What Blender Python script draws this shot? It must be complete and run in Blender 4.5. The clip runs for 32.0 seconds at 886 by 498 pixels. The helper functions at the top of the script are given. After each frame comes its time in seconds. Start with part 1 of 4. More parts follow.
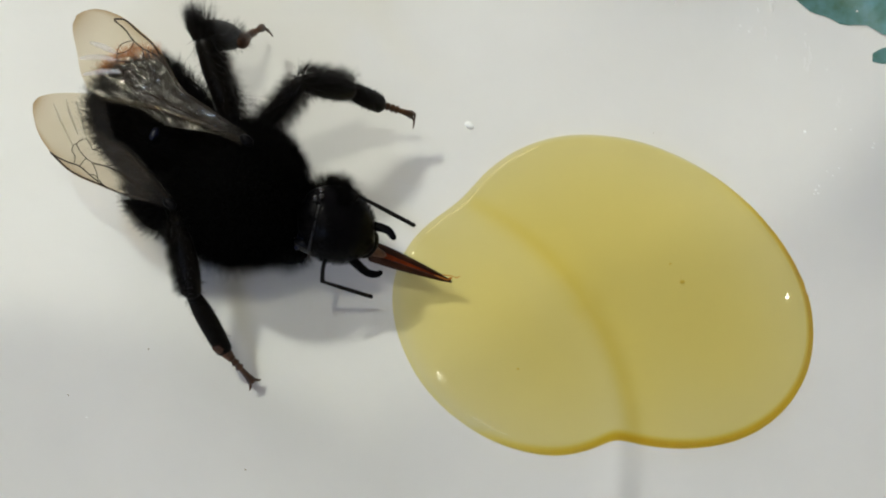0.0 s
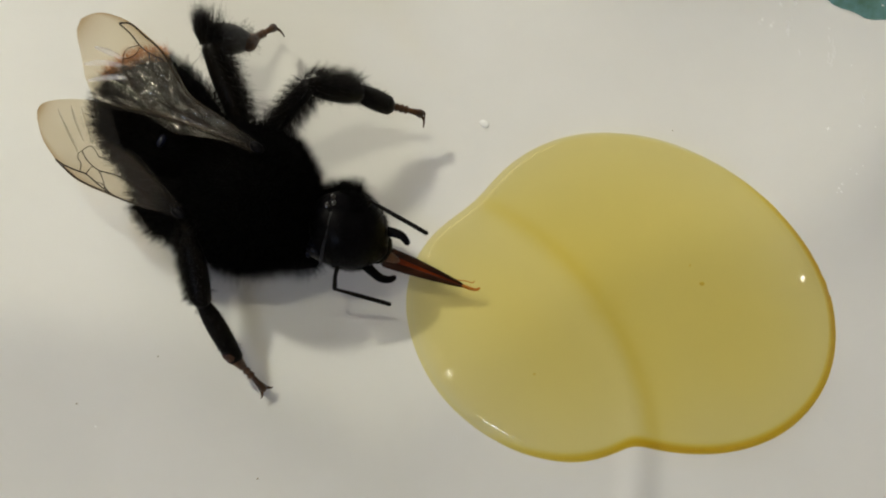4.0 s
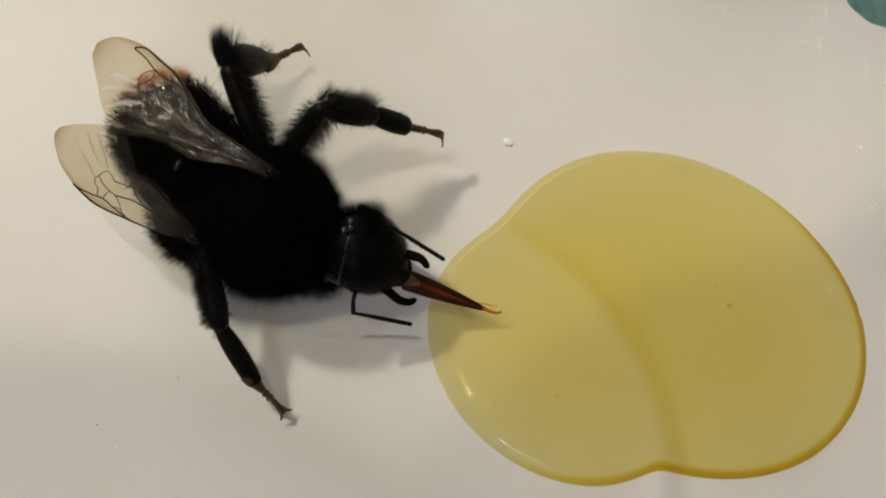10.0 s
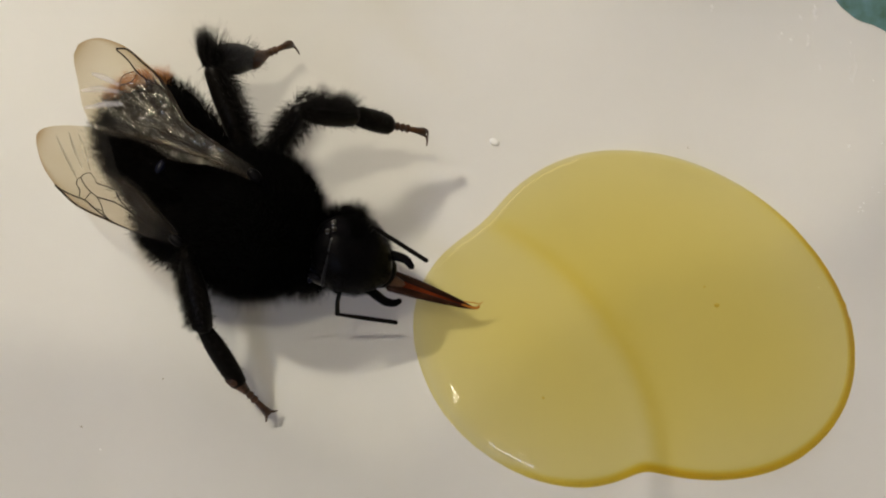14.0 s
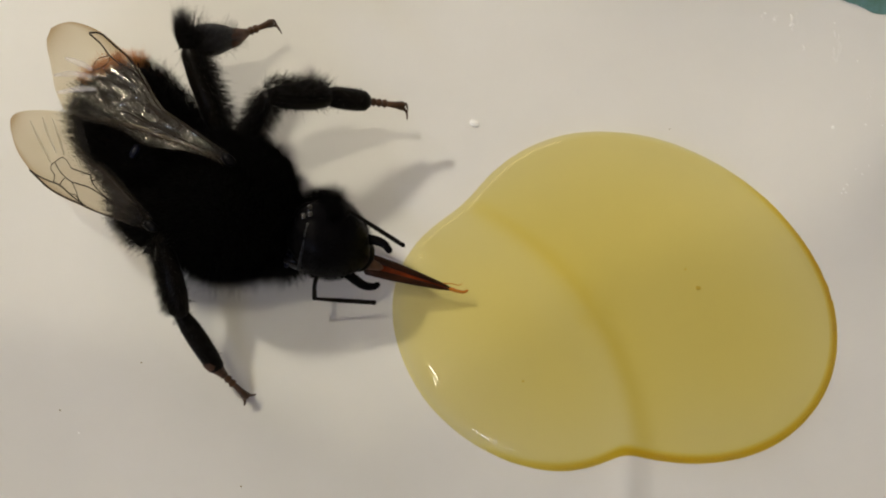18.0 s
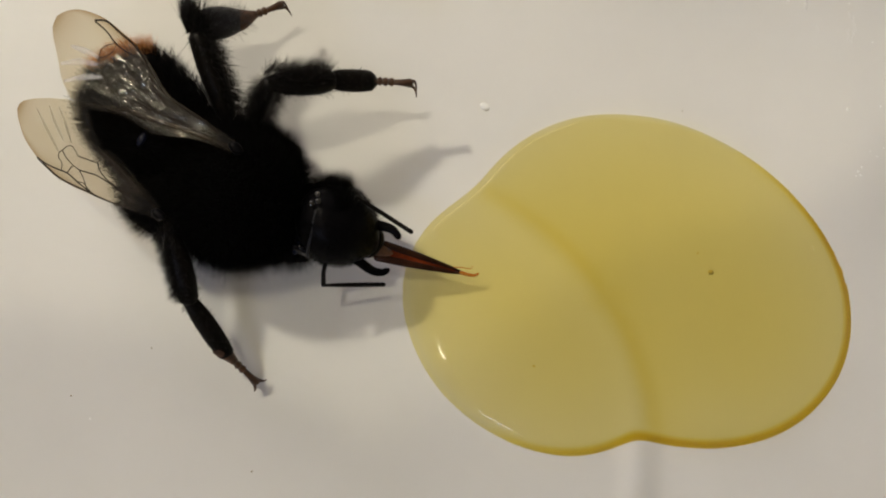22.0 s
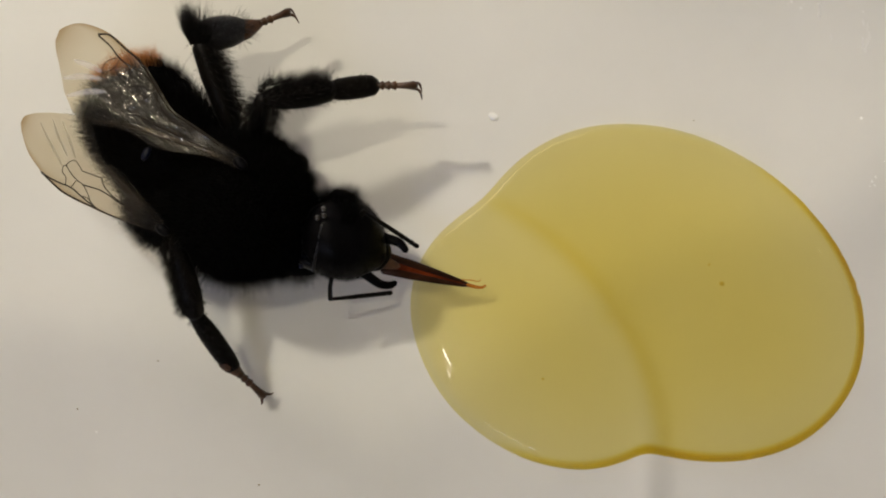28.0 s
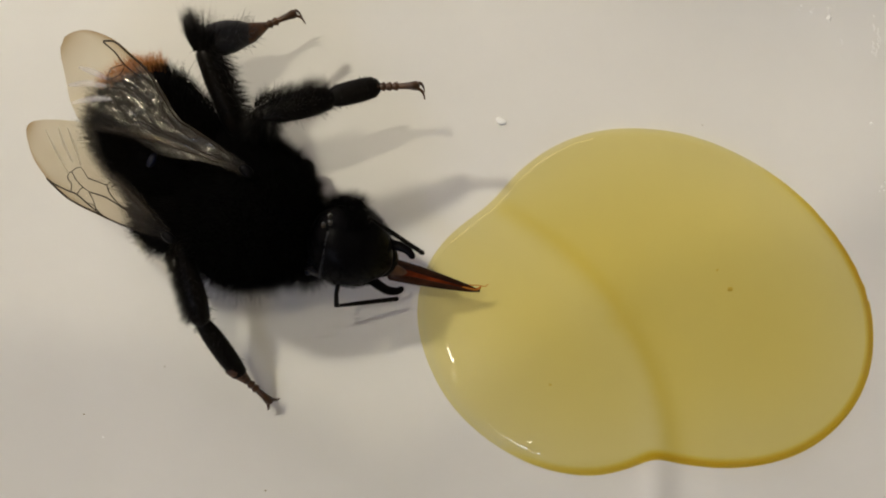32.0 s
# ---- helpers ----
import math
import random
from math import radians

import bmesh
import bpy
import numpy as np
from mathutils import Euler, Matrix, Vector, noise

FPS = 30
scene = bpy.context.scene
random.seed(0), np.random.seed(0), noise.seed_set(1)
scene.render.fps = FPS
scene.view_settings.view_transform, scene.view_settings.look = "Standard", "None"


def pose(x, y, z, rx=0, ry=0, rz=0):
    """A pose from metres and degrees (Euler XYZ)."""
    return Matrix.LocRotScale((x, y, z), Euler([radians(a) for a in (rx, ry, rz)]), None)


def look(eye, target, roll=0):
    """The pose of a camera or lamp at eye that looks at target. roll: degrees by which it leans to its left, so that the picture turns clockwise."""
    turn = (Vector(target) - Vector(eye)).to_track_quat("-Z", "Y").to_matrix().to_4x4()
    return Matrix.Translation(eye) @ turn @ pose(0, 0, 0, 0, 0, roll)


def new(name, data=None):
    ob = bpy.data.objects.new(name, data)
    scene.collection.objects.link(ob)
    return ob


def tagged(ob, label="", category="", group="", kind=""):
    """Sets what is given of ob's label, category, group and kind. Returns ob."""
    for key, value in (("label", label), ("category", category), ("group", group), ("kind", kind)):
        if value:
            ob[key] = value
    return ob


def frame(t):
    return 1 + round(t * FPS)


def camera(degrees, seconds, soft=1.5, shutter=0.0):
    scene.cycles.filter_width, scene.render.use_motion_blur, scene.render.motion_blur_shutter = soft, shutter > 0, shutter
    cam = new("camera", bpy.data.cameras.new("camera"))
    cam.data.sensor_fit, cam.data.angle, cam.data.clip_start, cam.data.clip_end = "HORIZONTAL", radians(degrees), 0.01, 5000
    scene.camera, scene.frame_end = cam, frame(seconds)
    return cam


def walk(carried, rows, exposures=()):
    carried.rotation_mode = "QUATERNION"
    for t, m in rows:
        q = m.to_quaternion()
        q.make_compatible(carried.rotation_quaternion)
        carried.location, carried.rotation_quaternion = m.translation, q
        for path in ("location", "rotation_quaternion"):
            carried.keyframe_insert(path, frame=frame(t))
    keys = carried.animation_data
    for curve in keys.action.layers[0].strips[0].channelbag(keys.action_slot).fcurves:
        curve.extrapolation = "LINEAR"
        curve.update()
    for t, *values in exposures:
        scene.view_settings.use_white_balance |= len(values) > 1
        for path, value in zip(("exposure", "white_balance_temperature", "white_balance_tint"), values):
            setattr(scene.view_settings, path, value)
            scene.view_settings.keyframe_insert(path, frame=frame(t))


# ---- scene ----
# A bumblebee queen drinks from a honey drop on a glazed plate. Lengths below are in
# millimetres where a name ends in _mm or a helper says so; MM turns them into metres.
MM = 0.001

# ---------------------------------------------------------------- camera
PATH = [
    (0, -0.00993, -0.01671, 0.09025, 10.610, -6.378, -0.450),
    (0.5, -0.00973, -0.01589, 0.08982, 10.137, -6.369, -0.583),
    (1, -0.00906, -0.01605, 0.08954, 10.173, -5.980, -0.379),
    (1.5, -0.00998, -0.01522, 0.08898, 9.615, -6.306, -0.520),
    (2, -0.01022, -0.01461, 0.08919, 9.056, -6.070, -0.571),
    (2.5, -0.01034, -0.01513, 0.08902, 9.283, -5.949, -0.853),
    (3, -0.00992, -0.01453, 0.08931, 8.977, -5.795, -0.604),
    (3.5, -0.01019, -0.01363, 0.08910, 8.727, -6.111, -0.614),
    (5.5, -0.00881, -0.01205, 0.08860, 8.091, -5.269, -0.340),
    (6, -0.00842, -0.01200, 0.08851, 8.106, -4.956, -0.425),
    (6.5, -0.00817, -0.01128, 0.08871, 7.677, -4.866, -0.145),
    (7, -0.00806, -0.01114, 0.08868, 7.646, -4.781, -0.102),
    (7.5, -0.00791, -0.01116, 0.08884, 7.638, -4.491, -0.034),
    (8, -0.00867, -0.01070, 0.08869, 7.317, -4.576, -0.167),
    (8.5, -0.00877, -0.01104, 0.08873, 7.499, -4.200, -0.433),
    (9, -0.00901, -0.01050, 0.08873, 7.281, -4.275, -0.319),
    (9.5, -0.00760, -0.00998, 0.08885, 7.210, -3.627, -0.019),
    (10, -0.00719, -0.00948, 0.08865, 7.032, -3.530, -0.007),
    (10.5, -0.00760, -0.00974, 0.08837, 7.181, -3.703, -0.072),
    (11, -0.00768, -0.01003, 0.08856, 7.263, -3.515, -0.215),
    (11.5, -0.00842, -0.00910, 0.08872, 6.592, -3.851, -0.155),
    (12, -0.00750, -0.01007, 0.08898, 7.147, -3.197, -0.295),
    (12.5, -0.00829, -0.00985, 0.08868, 7.093, -3.858, -0.407),
    (13, -0.00683, -0.00893, 0.08887, 6.692, -3.319, -0.083),
    (13.5, -0.00638, -0.00878, 0.08856, 6.716, -3.383, -0.083),
    (14, -0.00582, -0.00892, 0.08837, 6.719, -3.145, -0.074),
    (14.5, -0.00623, -0.00896, 0.08816, 6.633, -3.318, -0.164),
    (16.5, -0.00448, -0.00820, 0.08842, 5.868, -2.808, -0.049),
    (17, -0.00404, -0.00741, 0.08818, 5.351, -2.797, 0.098),
    (17.5, -0.00355, -0.00784, 0.08810, 5.525, -2.549, -0.009),
    (18, -0.00397, -0.00735, 0.08811, 5.131, -2.673, -0.052),
    (18.5, -0.00396, -0.00723, 0.08838, 5.010, -2.485, -0.050),
    (19, -0.00385, -0.00712, 0.08847, 4.908, -2.257, -0.154),
    (19.5, -0.00407, -0.00716, 0.08850, 4.930, -2.390, -0.113),
    (20, -0.00288, -0.00649, 0.08853, 4.527, -1.792, 0.167),
    (20.5, -0.00328, -0.00634, 0.08817, 4.424, -2.220, 0.073),
    (21, -0.00201, -0.00573, 0.08807, 3.884, -1.444, 0.220),
    (21.5, -0.00252, -0.00593, 0.08763, 3.860, -1.601, -0.082),
    (22, -0.00295, -0.00567, 0.08785, 3.524, -1.654, -0.120),
    (22.5, -0.00305, -0.00577, 0.08773, 3.456, -1.452, -0.258),
    (23, -0.00312, -0.00630, 0.08749, 3.669, -1.335, -0.442),
    (23.5, -0.00243, -0.00536, 0.08741, 3.077, -0.989, -0.156),
    (24, -0.00197, -0.00518, 0.08716, 3.124, -0.797, -0.043),
    (24.5, -0.00227, -0.00457, 0.08699, 2.839, -0.895, -0.158),
    (25, -0.00284, -0.00421, 0.08703, 2.692, -1.083, -0.135),
    (25.5, -0.00267, -0.00424, 0.08687, 2.746, -0.810, -0.281),
    (27.5, -0.00221, -0.00331, 0.08708, 2.323, -0.799, 0.107),
    (28, -0.00220, -0.00354, 0.08715, 2.561, -0.891, -0.140),
    (28.5, -0.00153, -0.00344, 0.08703, 2.500, -0.509, -0.015),
    (29, -0.00186, -0.00311, 0.08701, 2.189, -0.653, 0.082),
    (29.5, -0.00221, -0.00340, 0.08692, 2.241, -0.565, -0.191),
    (30, -0.00274, -0.00331, 0.08685, 2.177, -0.649, -0.235),
    (30.5, -0.00264, -0.00280, 0.08681, 1.975, -0.565, -0.086),
    (31, -0.00246, -0.00231, 0.08684, 1.858, -0.578, -0.053),
    (31.5, -0.00239, -0.00230, 0.08686, 1.947, -0.661, -0.049),
    (32, -0.00193, -0.00210, 0.08687, 1.798, -0.476, -0.074),
    ]
cam = camera(30, 32.0, soft=2.0)
walk(cam, [(t, pose(x, y, z, rx, ry, rz)) for t, x, y, z, rx, ry, rz in PATH],
     exposures=[(0, 0.14, 6000, 4), (1, -0.12, 6400, 1), (2, -0.06, 6260, 1), (3.5, -0.05, 6430, 3), (6, -0.08, 6740, 7), (14, -0.09, 6810, 9), (24, -0.11, 6840, 9), (32, -0.11, 6840, 9)])

# ---------------------------------------------------------------- world and lamps
world = bpy.data.worlds.new("world")
world.use_nodes = True
world.node_tree.nodes["Background"].inputs[0].default_value = (0.30, 0.28, 0.25, 1)
world.node_tree.nodes["Background"].inputs[1].default_value = 0.02
scene.world = world


def lamp(name, at, size, power, colour):
    data = bpy.data.lights.new(name, "AREA")
    data.shape, data.size, data.energy, data.color = "DISK", size, power, colour
    ob = new(name, data)
    ob.matrix_world = look(at, (0, 0, 0))
    return ob


CEILING_LAMP = Vector((-0.345, 0.385, 1.602))
DESK_LAMP = Vector((-0.68, 0.64, 1.00))
lamp("ceiling_light", CEILING_LAMP, 0.016, 4.2, (1.0, 0.93, 0.74))
lamp("desk_light", DESK_LAMP, 0.07, 7.8, (1.0, 0.95, 0.78))


# ---------------------------------------------------------------- materials
def material(name, colour=(0.5, 0.5, 0.5), rough=0.5, metal=0.0, coat=0.0):
    m = bpy.data.materials.new(name)
    m.use_nodes = True
    b = m.node_tree.nodes["Principled BSDF"]
    b.inputs["Base Color"].default_value = (*colour, 1)
    b.inputs["Roughness"].default_value = rough
    b.inputs["Metallic"].default_value = metal
    b.inputs["Coat Weight"].default_value = coat
    return m


def node(m, kind, **inputs):
    n = m.node_tree.nodes.new(kind)
    for k, v in inputs.items():
        n.inputs[k.replace("_", " ")].default_value = v
    return n


def link(m, a, b):
    m.node_tree.links.new(a, b)


def ramp(m, fac, stops):
    n = m.node_tree.nodes.new("ShaderNodeValToRGB")
    while len(n.color_ramp.elements) < len(stops):
        n.color_ramp.elements.new(0.5)
    for e, (p, c) in zip(n.color_ramp.elements, stops):
        e.position, e.color = p, (*c, 1)
    link(m, fac, n.inputs[0])
    return n


def mottled(name, dark, light, scale, rough, bump=0.0, bump_scale=None, coat=0.0, depth=0.00002):
    """Two scales of noise between two colours, with fine relief."""
    m = material(name, light, rough, coat=coat)
    b = m.node_tree.nodes["Principled BSDF"]
    co = m.node_tree.nodes.new("ShaderNodeTexCoord")
    big = node(m, "ShaderNodeTexNoise", Scale=scale, Detail=6.0, Roughness=0.6)
    link(m, co.outputs["Object"], big.inputs["Vector"])
    r = ramp(m, big.outputs["Fac"], [(0.3, dark), (0.7, light)])
    link(m, r.outputs[0], b.inputs["Base Color"])
    if bump:
        fine = node(m, "ShaderNodeTexNoise", Scale=bump_scale or scale * 8, Detail=4.0)
        link(m, co.outputs["Object"], fine.inputs["Vector"])
        bp = node(m, "ShaderNodeBump", Strength=bump, Distance=depth)
        link(m, fine.outputs["Fac"], bp.inputs["Height"])
        link(m, bp.outputs[0], b.inputs["Normal"])
    return m


GLAZE = mottled("white_glaze", (0.74, 0.73, 0.70), (0.80, 0.79, 0.76), 60, 0.30, 0.12, 260, depth=0.00006)
GLAZE.node_tree.nodes["Principled BSDF"].inputs["Specular IOR Level"].default_value = 0.25
TEAL = mottled("teal_glaze", (0.07, 0.15, 0.10), (0.13, 0.27, 0.29), 900, 0.25, 0.2, 3000)
CUTICLE = mottled("black_cuticle", (0.0022, 0.0022, 0.0028), (0.0045, 0.004, 0.0048), 1500, 0.30, 0.35, 9000)
LEG = mottled("leg_cuticle", (0.0028, 0.0024, 0.0022), (0.007, 0.0055, 0.0045), 1800, 0.38, 0.4, 9000)
FUR = material("black_fur", (0.0014, 0.0012, 0.0012), 0.75)
FUR.node_tree.nodes["Principled BSDF"].inputs["Specular IOR Level"].default_value = 0.05
FOX = mottled("fox_red_fur", (0.34, 0.12, 0.022), (0.58, 0.24, 0.06), 900, 0.6)
# black cuticle; the blue in its colour stands for a cool reflection
SHEEN = mottled("blue_glint_cuticle", (0.002, 0.003, 0.008), (0.006, 0.008, 0.026), 1100, 0.42, 0.7, 4200)
EYE = material("compound_eye", (0.004, 0.004, 0.006), 0.16)
for m, level in ((CUTICLE, 0.045), (LEG, 0.11), (EYE, 0.11), (SHEEN, 0.16)):
    m.node_tree.nodes["Principled BSDF"].inputs["Specular IOR Level"].default_value = level
SHINY = mottled("shiny_cuticle", (0.004, 0.004, 0.006), (0.009, 0.009, 0.012), 1500, 0.38, 0.6, 5000)
OCELLUS = material("ocellus", (0.012, 0.011, 0.010), 0.12, coat=1.0)
FOOT = mottled("brown_tarsus", (0.012, 0.006, 0.003), (0.085, 0.034, 0.010), 1200, 0.4, 0.3, 6000)
TONGUE = mottled("red_brown_tongue", (0.05, 0.010, 0.004), (0.20, 0.035, 0.010), 700, 0.25, 0.3, 4000)
SHEATH = mottled("dark_tongue_sheath", (0.012, 0.006, 0.004), (0.045, 0.016, 0.008), 900, 0.3, 0.3, 4000)
ROOT = mottled("tan_tongue_root", (0.05, 0.022, 0.010), (0.16, 0.075, 0.035), 1500, 0.35, 0.3, 6000)
AMBER = material("amber_tongue_tip", (0.50, 0.17, 0.025), 0.25)
VEIN = material("wing_vein", (0.016, 0.009, 0.004), 0.42)
RUST = mottled("amber_cuticle", (0.022, 0.010, 0.005), (0.13, 0.046, 0.014), 1500, 0.4, 0.3, 6000)
# pale bluish reflections on the left wing, painted as thin see-through strips
GLINT = material("painted_glint", (0.72, 0.70, 0.80), 0.3)
GLINT.node_tree.nodes["Principled BSDF"].inputs["Alpha"].default_value = 0.19
FOLD = material("brown_fold", (0.16, 0.11, 0.06), 0.5)
FOLD.node_tree.nodes["Principled BSDF"].inputs["Alpha"].default_value = 0.13
CRUMB = material("sugar_crumb", (0.92, 0.92, 0.90), 0.6)
SMEAR = material("dried_syrup", (0.88, 0.87, 0.85), 0.24, coat=0.5)
DIRT = material("dark_fleck", (0.26, 0.20, 0.09), 0.7)
SUNK = material("honey_fleck", (0.66, 0.55, 0.26), 0.7)
WALL = mottled("wall_paint", (0.34, 0.31, 0.26), (0.40, 0.36, 0.31), 4, 0.8, 0.1, 80, depth=0.001)
CEIL = mottled("ceiling_paint", (0.50, 0.48, 0.45), (0.58, 0.56, 0.52), 4, 0.85)
WOOD = mottled("table_wood", (0.16, 0.085, 0.04), (0.28, 0.16, 0.08), 14, 0.45, 0.2, 90, depth=0.0005)
METAL = material("lamp_enamel", (0.55, 0.53, 0.50), 0.35)


def glowing(name, colour, strength):
    m = material(name, colour, 0.4)
    b = m.node_tree.nodes["Principled BSDF"]
    b.inputs["Emission Color"].default_value = (*colour, 1)
    b.inputs["Emission Strength"].default_value = strength
    return m


for m, level in ((SHEATH, 0.12), (TONGUE, 0.22), (VEIN, 0.18)):
    m.node_tree.nodes["Principled BSDF"].inputs["Specular IOR Level"].default_value = level
BULB = glowing("warm_bulb", (1.0, 0.94, 0.82), 44.0)
TUBE = glowing("cool_diffuser", (0.55, 0.66, 1.0), 19.0)
# glow of the added fill panel, no lamp of the room
FILL_GLOW = glowing("fill_panel_glow", (1.0, 0.94, 0.98), 2.9)


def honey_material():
    """A clear syrup: light loses blue with the depth attribute, where rim and ring shade are painted in; the skin is
    glossy.
    """
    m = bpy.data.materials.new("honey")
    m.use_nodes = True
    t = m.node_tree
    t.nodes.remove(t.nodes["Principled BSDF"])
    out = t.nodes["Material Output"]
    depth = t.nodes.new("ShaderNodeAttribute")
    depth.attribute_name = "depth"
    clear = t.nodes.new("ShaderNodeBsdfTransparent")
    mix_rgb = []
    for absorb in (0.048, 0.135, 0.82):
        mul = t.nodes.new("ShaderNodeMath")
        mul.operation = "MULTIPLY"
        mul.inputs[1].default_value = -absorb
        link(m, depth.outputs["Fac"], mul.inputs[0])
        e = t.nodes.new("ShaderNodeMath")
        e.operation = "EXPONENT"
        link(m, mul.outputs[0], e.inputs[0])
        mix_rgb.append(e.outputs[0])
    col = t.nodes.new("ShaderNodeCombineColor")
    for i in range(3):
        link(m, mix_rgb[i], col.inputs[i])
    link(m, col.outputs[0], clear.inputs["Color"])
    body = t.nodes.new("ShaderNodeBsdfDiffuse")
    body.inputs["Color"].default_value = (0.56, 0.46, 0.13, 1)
    mixb = t.nodes.new("ShaderNodeMixShader")
    mixb.inputs[0].default_value = 0.10
    link(m, clear.outputs[0], mixb.inputs[1])
    link(m, body.outputs[0], mixb.inputs[2])
    gloss = t.nodes.new("ShaderNodeBsdfGlossy")
    gloss.inputs["Roughness"].default_value = 0.03
    facing = t.nodes.new("ShaderNodeLayerWeight")
    facing.inputs["Blend"].default_value = 0.5
    power = t.nodes.new("ShaderNodeMath")
    power.operation = "POWER"
    power.inputs[1].default_value = 5.0
    link(m, facing.outputs["Facing"], power.inputs[0])
    fres = t.nodes.new("ShaderNodeMath")
    fres.operation = "MULTIPLY_ADD"
    fres.inputs[1].default_value, fres.inputs[2].default_value = 0.96, 0.04
    link(m, power.outputs[0], fres.inputs[0])
    mix = t.nodes.new("ShaderNodeMixShader")
    link(m, fres.outputs[0], mix.inputs[0])
    link(m, mixb.outputs[0], mix.inputs[1])
    link(m, gloss.outputs[0], mix.inputs[2])
    link(m, mix.outputs[0], out.inputs["Surface"])
    return m


def membrane_material():
    """Wing membrane: smoky, see-through, with a crinkled glossy skin."""
    m = bpy.data.materials.new("wing_membrane")
    m.use_nodes = True
    t = m.node_tree
    t.nodes.remove(t.nodes["Principled BSDF"])
    out = t.nodes["Material Output"]
    co = t.nodes.new("ShaderNodeTexCoord")
    tint = node(m, "ShaderNodeTexNoise", Scale=350.0, Detail=3.0)
    link(m, co.outputs["Object"], tint.inputs["Vector"])
    r = ramp(m, tint.outputs["Fac"], [(0.3, (0.74, 0.66, 0.50)), (0.75, (0.85, 0.79, 0.66))])
    clear = t.nodes.new("ShaderNodeBsdfTransparent")
    smoke = t.nodes.new("ShaderNodeAttribute")
    smoke.attribute_name = "smoke"
    brown = t.nodes.new("ShaderNodeMix")
    brown.data_type = "RGBA"
    link(m, smoke.outputs["Fac"], brown.inputs["Factor"])
    link(m, r.outputs[0], brown.inputs["A"])
    brown.inputs["B"].default_value = (0.42, 0.27, 0.12, 1)
    link(m, brown.outputs["Result"], clear.inputs["Color"])
    film = t.nodes.new("ShaderNodeBsdfDiffuse")
    film.inputs["Color"].default_value = (0.30, 0.28, 0.27, 1)
    mixb = t.nodes.new("ShaderNodeMixShader")
    mixb.inputs[0].default_value = 0.035
    link(m, clear.outputs[0], mixb.inputs[1])
    link(m, film.outputs[0], mixb.inputs[2])
    gloss = t.nodes.new("ShaderNodeBsdfGlossy")
    gloss.inputs["Roughness"].default_value = 0.17
    gloss.inputs["Color"].default_value = (0.95, 0.90, 0.82, 1)
    crinkle = node(m, "ShaderNodeTexNoise", Scale=2900.0, Detail=0.8, Distortion=0.9)
    along = t.nodes.new("ShaderNodeMapping")
    along.inputs["Rotation"].default_value = (0, 0, radians(-145))
    stretch = t.nodes.new("ShaderNodeVectorMath")
    stretch.operation = "MULTIPLY"
    stretch.inputs[1].default_value = (0.24, 1, 1)
    link(m, co.outputs["Object"], along.inputs["Vector"])
    link(m, along.outputs[0], stretch.inputs[0])
    link(m, stretch.outputs[0], crinkle.inputs["Vector"])
    fold = t.nodes.new("ShaderNodeAttribute")
    fold.attribute_name = "crease"
    bp = node(m, "ShaderNodeBump", Strength=0.5, Distance=0.00036)
    link(m, fold.outputs["Fac"], bp.inputs["Strength"])
    link(m, crinkle.outputs["Fac"], bp.inputs["Height"])
    link(m, bp.outputs[0], gloss.inputs["Normal"])
    mix = t.nodes.new("ShaderNodeMixShader")
    sheen = t.nodes.new("ShaderNodeMath")
    sheen.operation = "MULTIPLY_ADD"
    sheen.inputs[1].default_value, sheen.inputs[2].default_value = 0.15, 0.004
    link(m, fold.outputs["Fac"], sheen.inputs[0])
    link(m, sheen.outputs[0], mix.inputs[0])
    link(m, mixb.outputs[0], mix.inputs[1])
    link(m, gloss.outputs[0], mix.inputs[2])
    link(m, mix.outputs[0], out.inputs["Surface"])
    return m


HONEY = honey_material()
MEMBRANE = membrane_material()

# ---------------------------------------------------------------- mesh helpers (millimetres)
ORIGIN = {}


def mesh_of(name, verts, faces, mat, smooth=True):
    me = bpy.data.meshes.new(name)
    me.from_pydata([tuple(v) for v in verts], [], faces)
    me.materials.append(mat)
    if smooth:
        me.polygons.foreach_set("use_smooth", [True] * len(me.polygons))
    me.update()
    return me


def join(*pieces):
    verts, faces = [], []
    for v, f in pieces:
        n = len(verts)
        verts.extend(v)
        faces.extend([tuple(i + n for i in q) for q in f])
    return verts, faces


def part(name, piece, mat, parent=None, label="", origin=None, smooth=True):
    """One mesh object from (verts, faces) given in world millimetres, under a thing or a part."""
    verts, faces = piece
    o = Vector(origin) if origin is not None else (ORIGIN[parent] if parent else Vector((0, 0, 0)))
    ob = new(name, mesh_of(name, [(Vector(v) - o) * MM for v in verts], faces, mat, smooth))
    ORIGIN[ob] = o
    ob.location = o * MM
    if parent:
        ob.parent = parent
        ob.location = (o - ORIGIN[parent]) * MM
    if label:
        tagged(ob, label)
    return ob


def limb(name, piece, mat, parent, label=""):
    """A mesh in its own space (millimetres along x from its joint), posed by a key or by hand."""
    verts, faces = piece
    ob = new(name, mesh_of(name, [Vector(v) * MM for v in verts], faces, mat))
    ob.parent = parent
    if label:
        tagged(ob, label)
    return ob


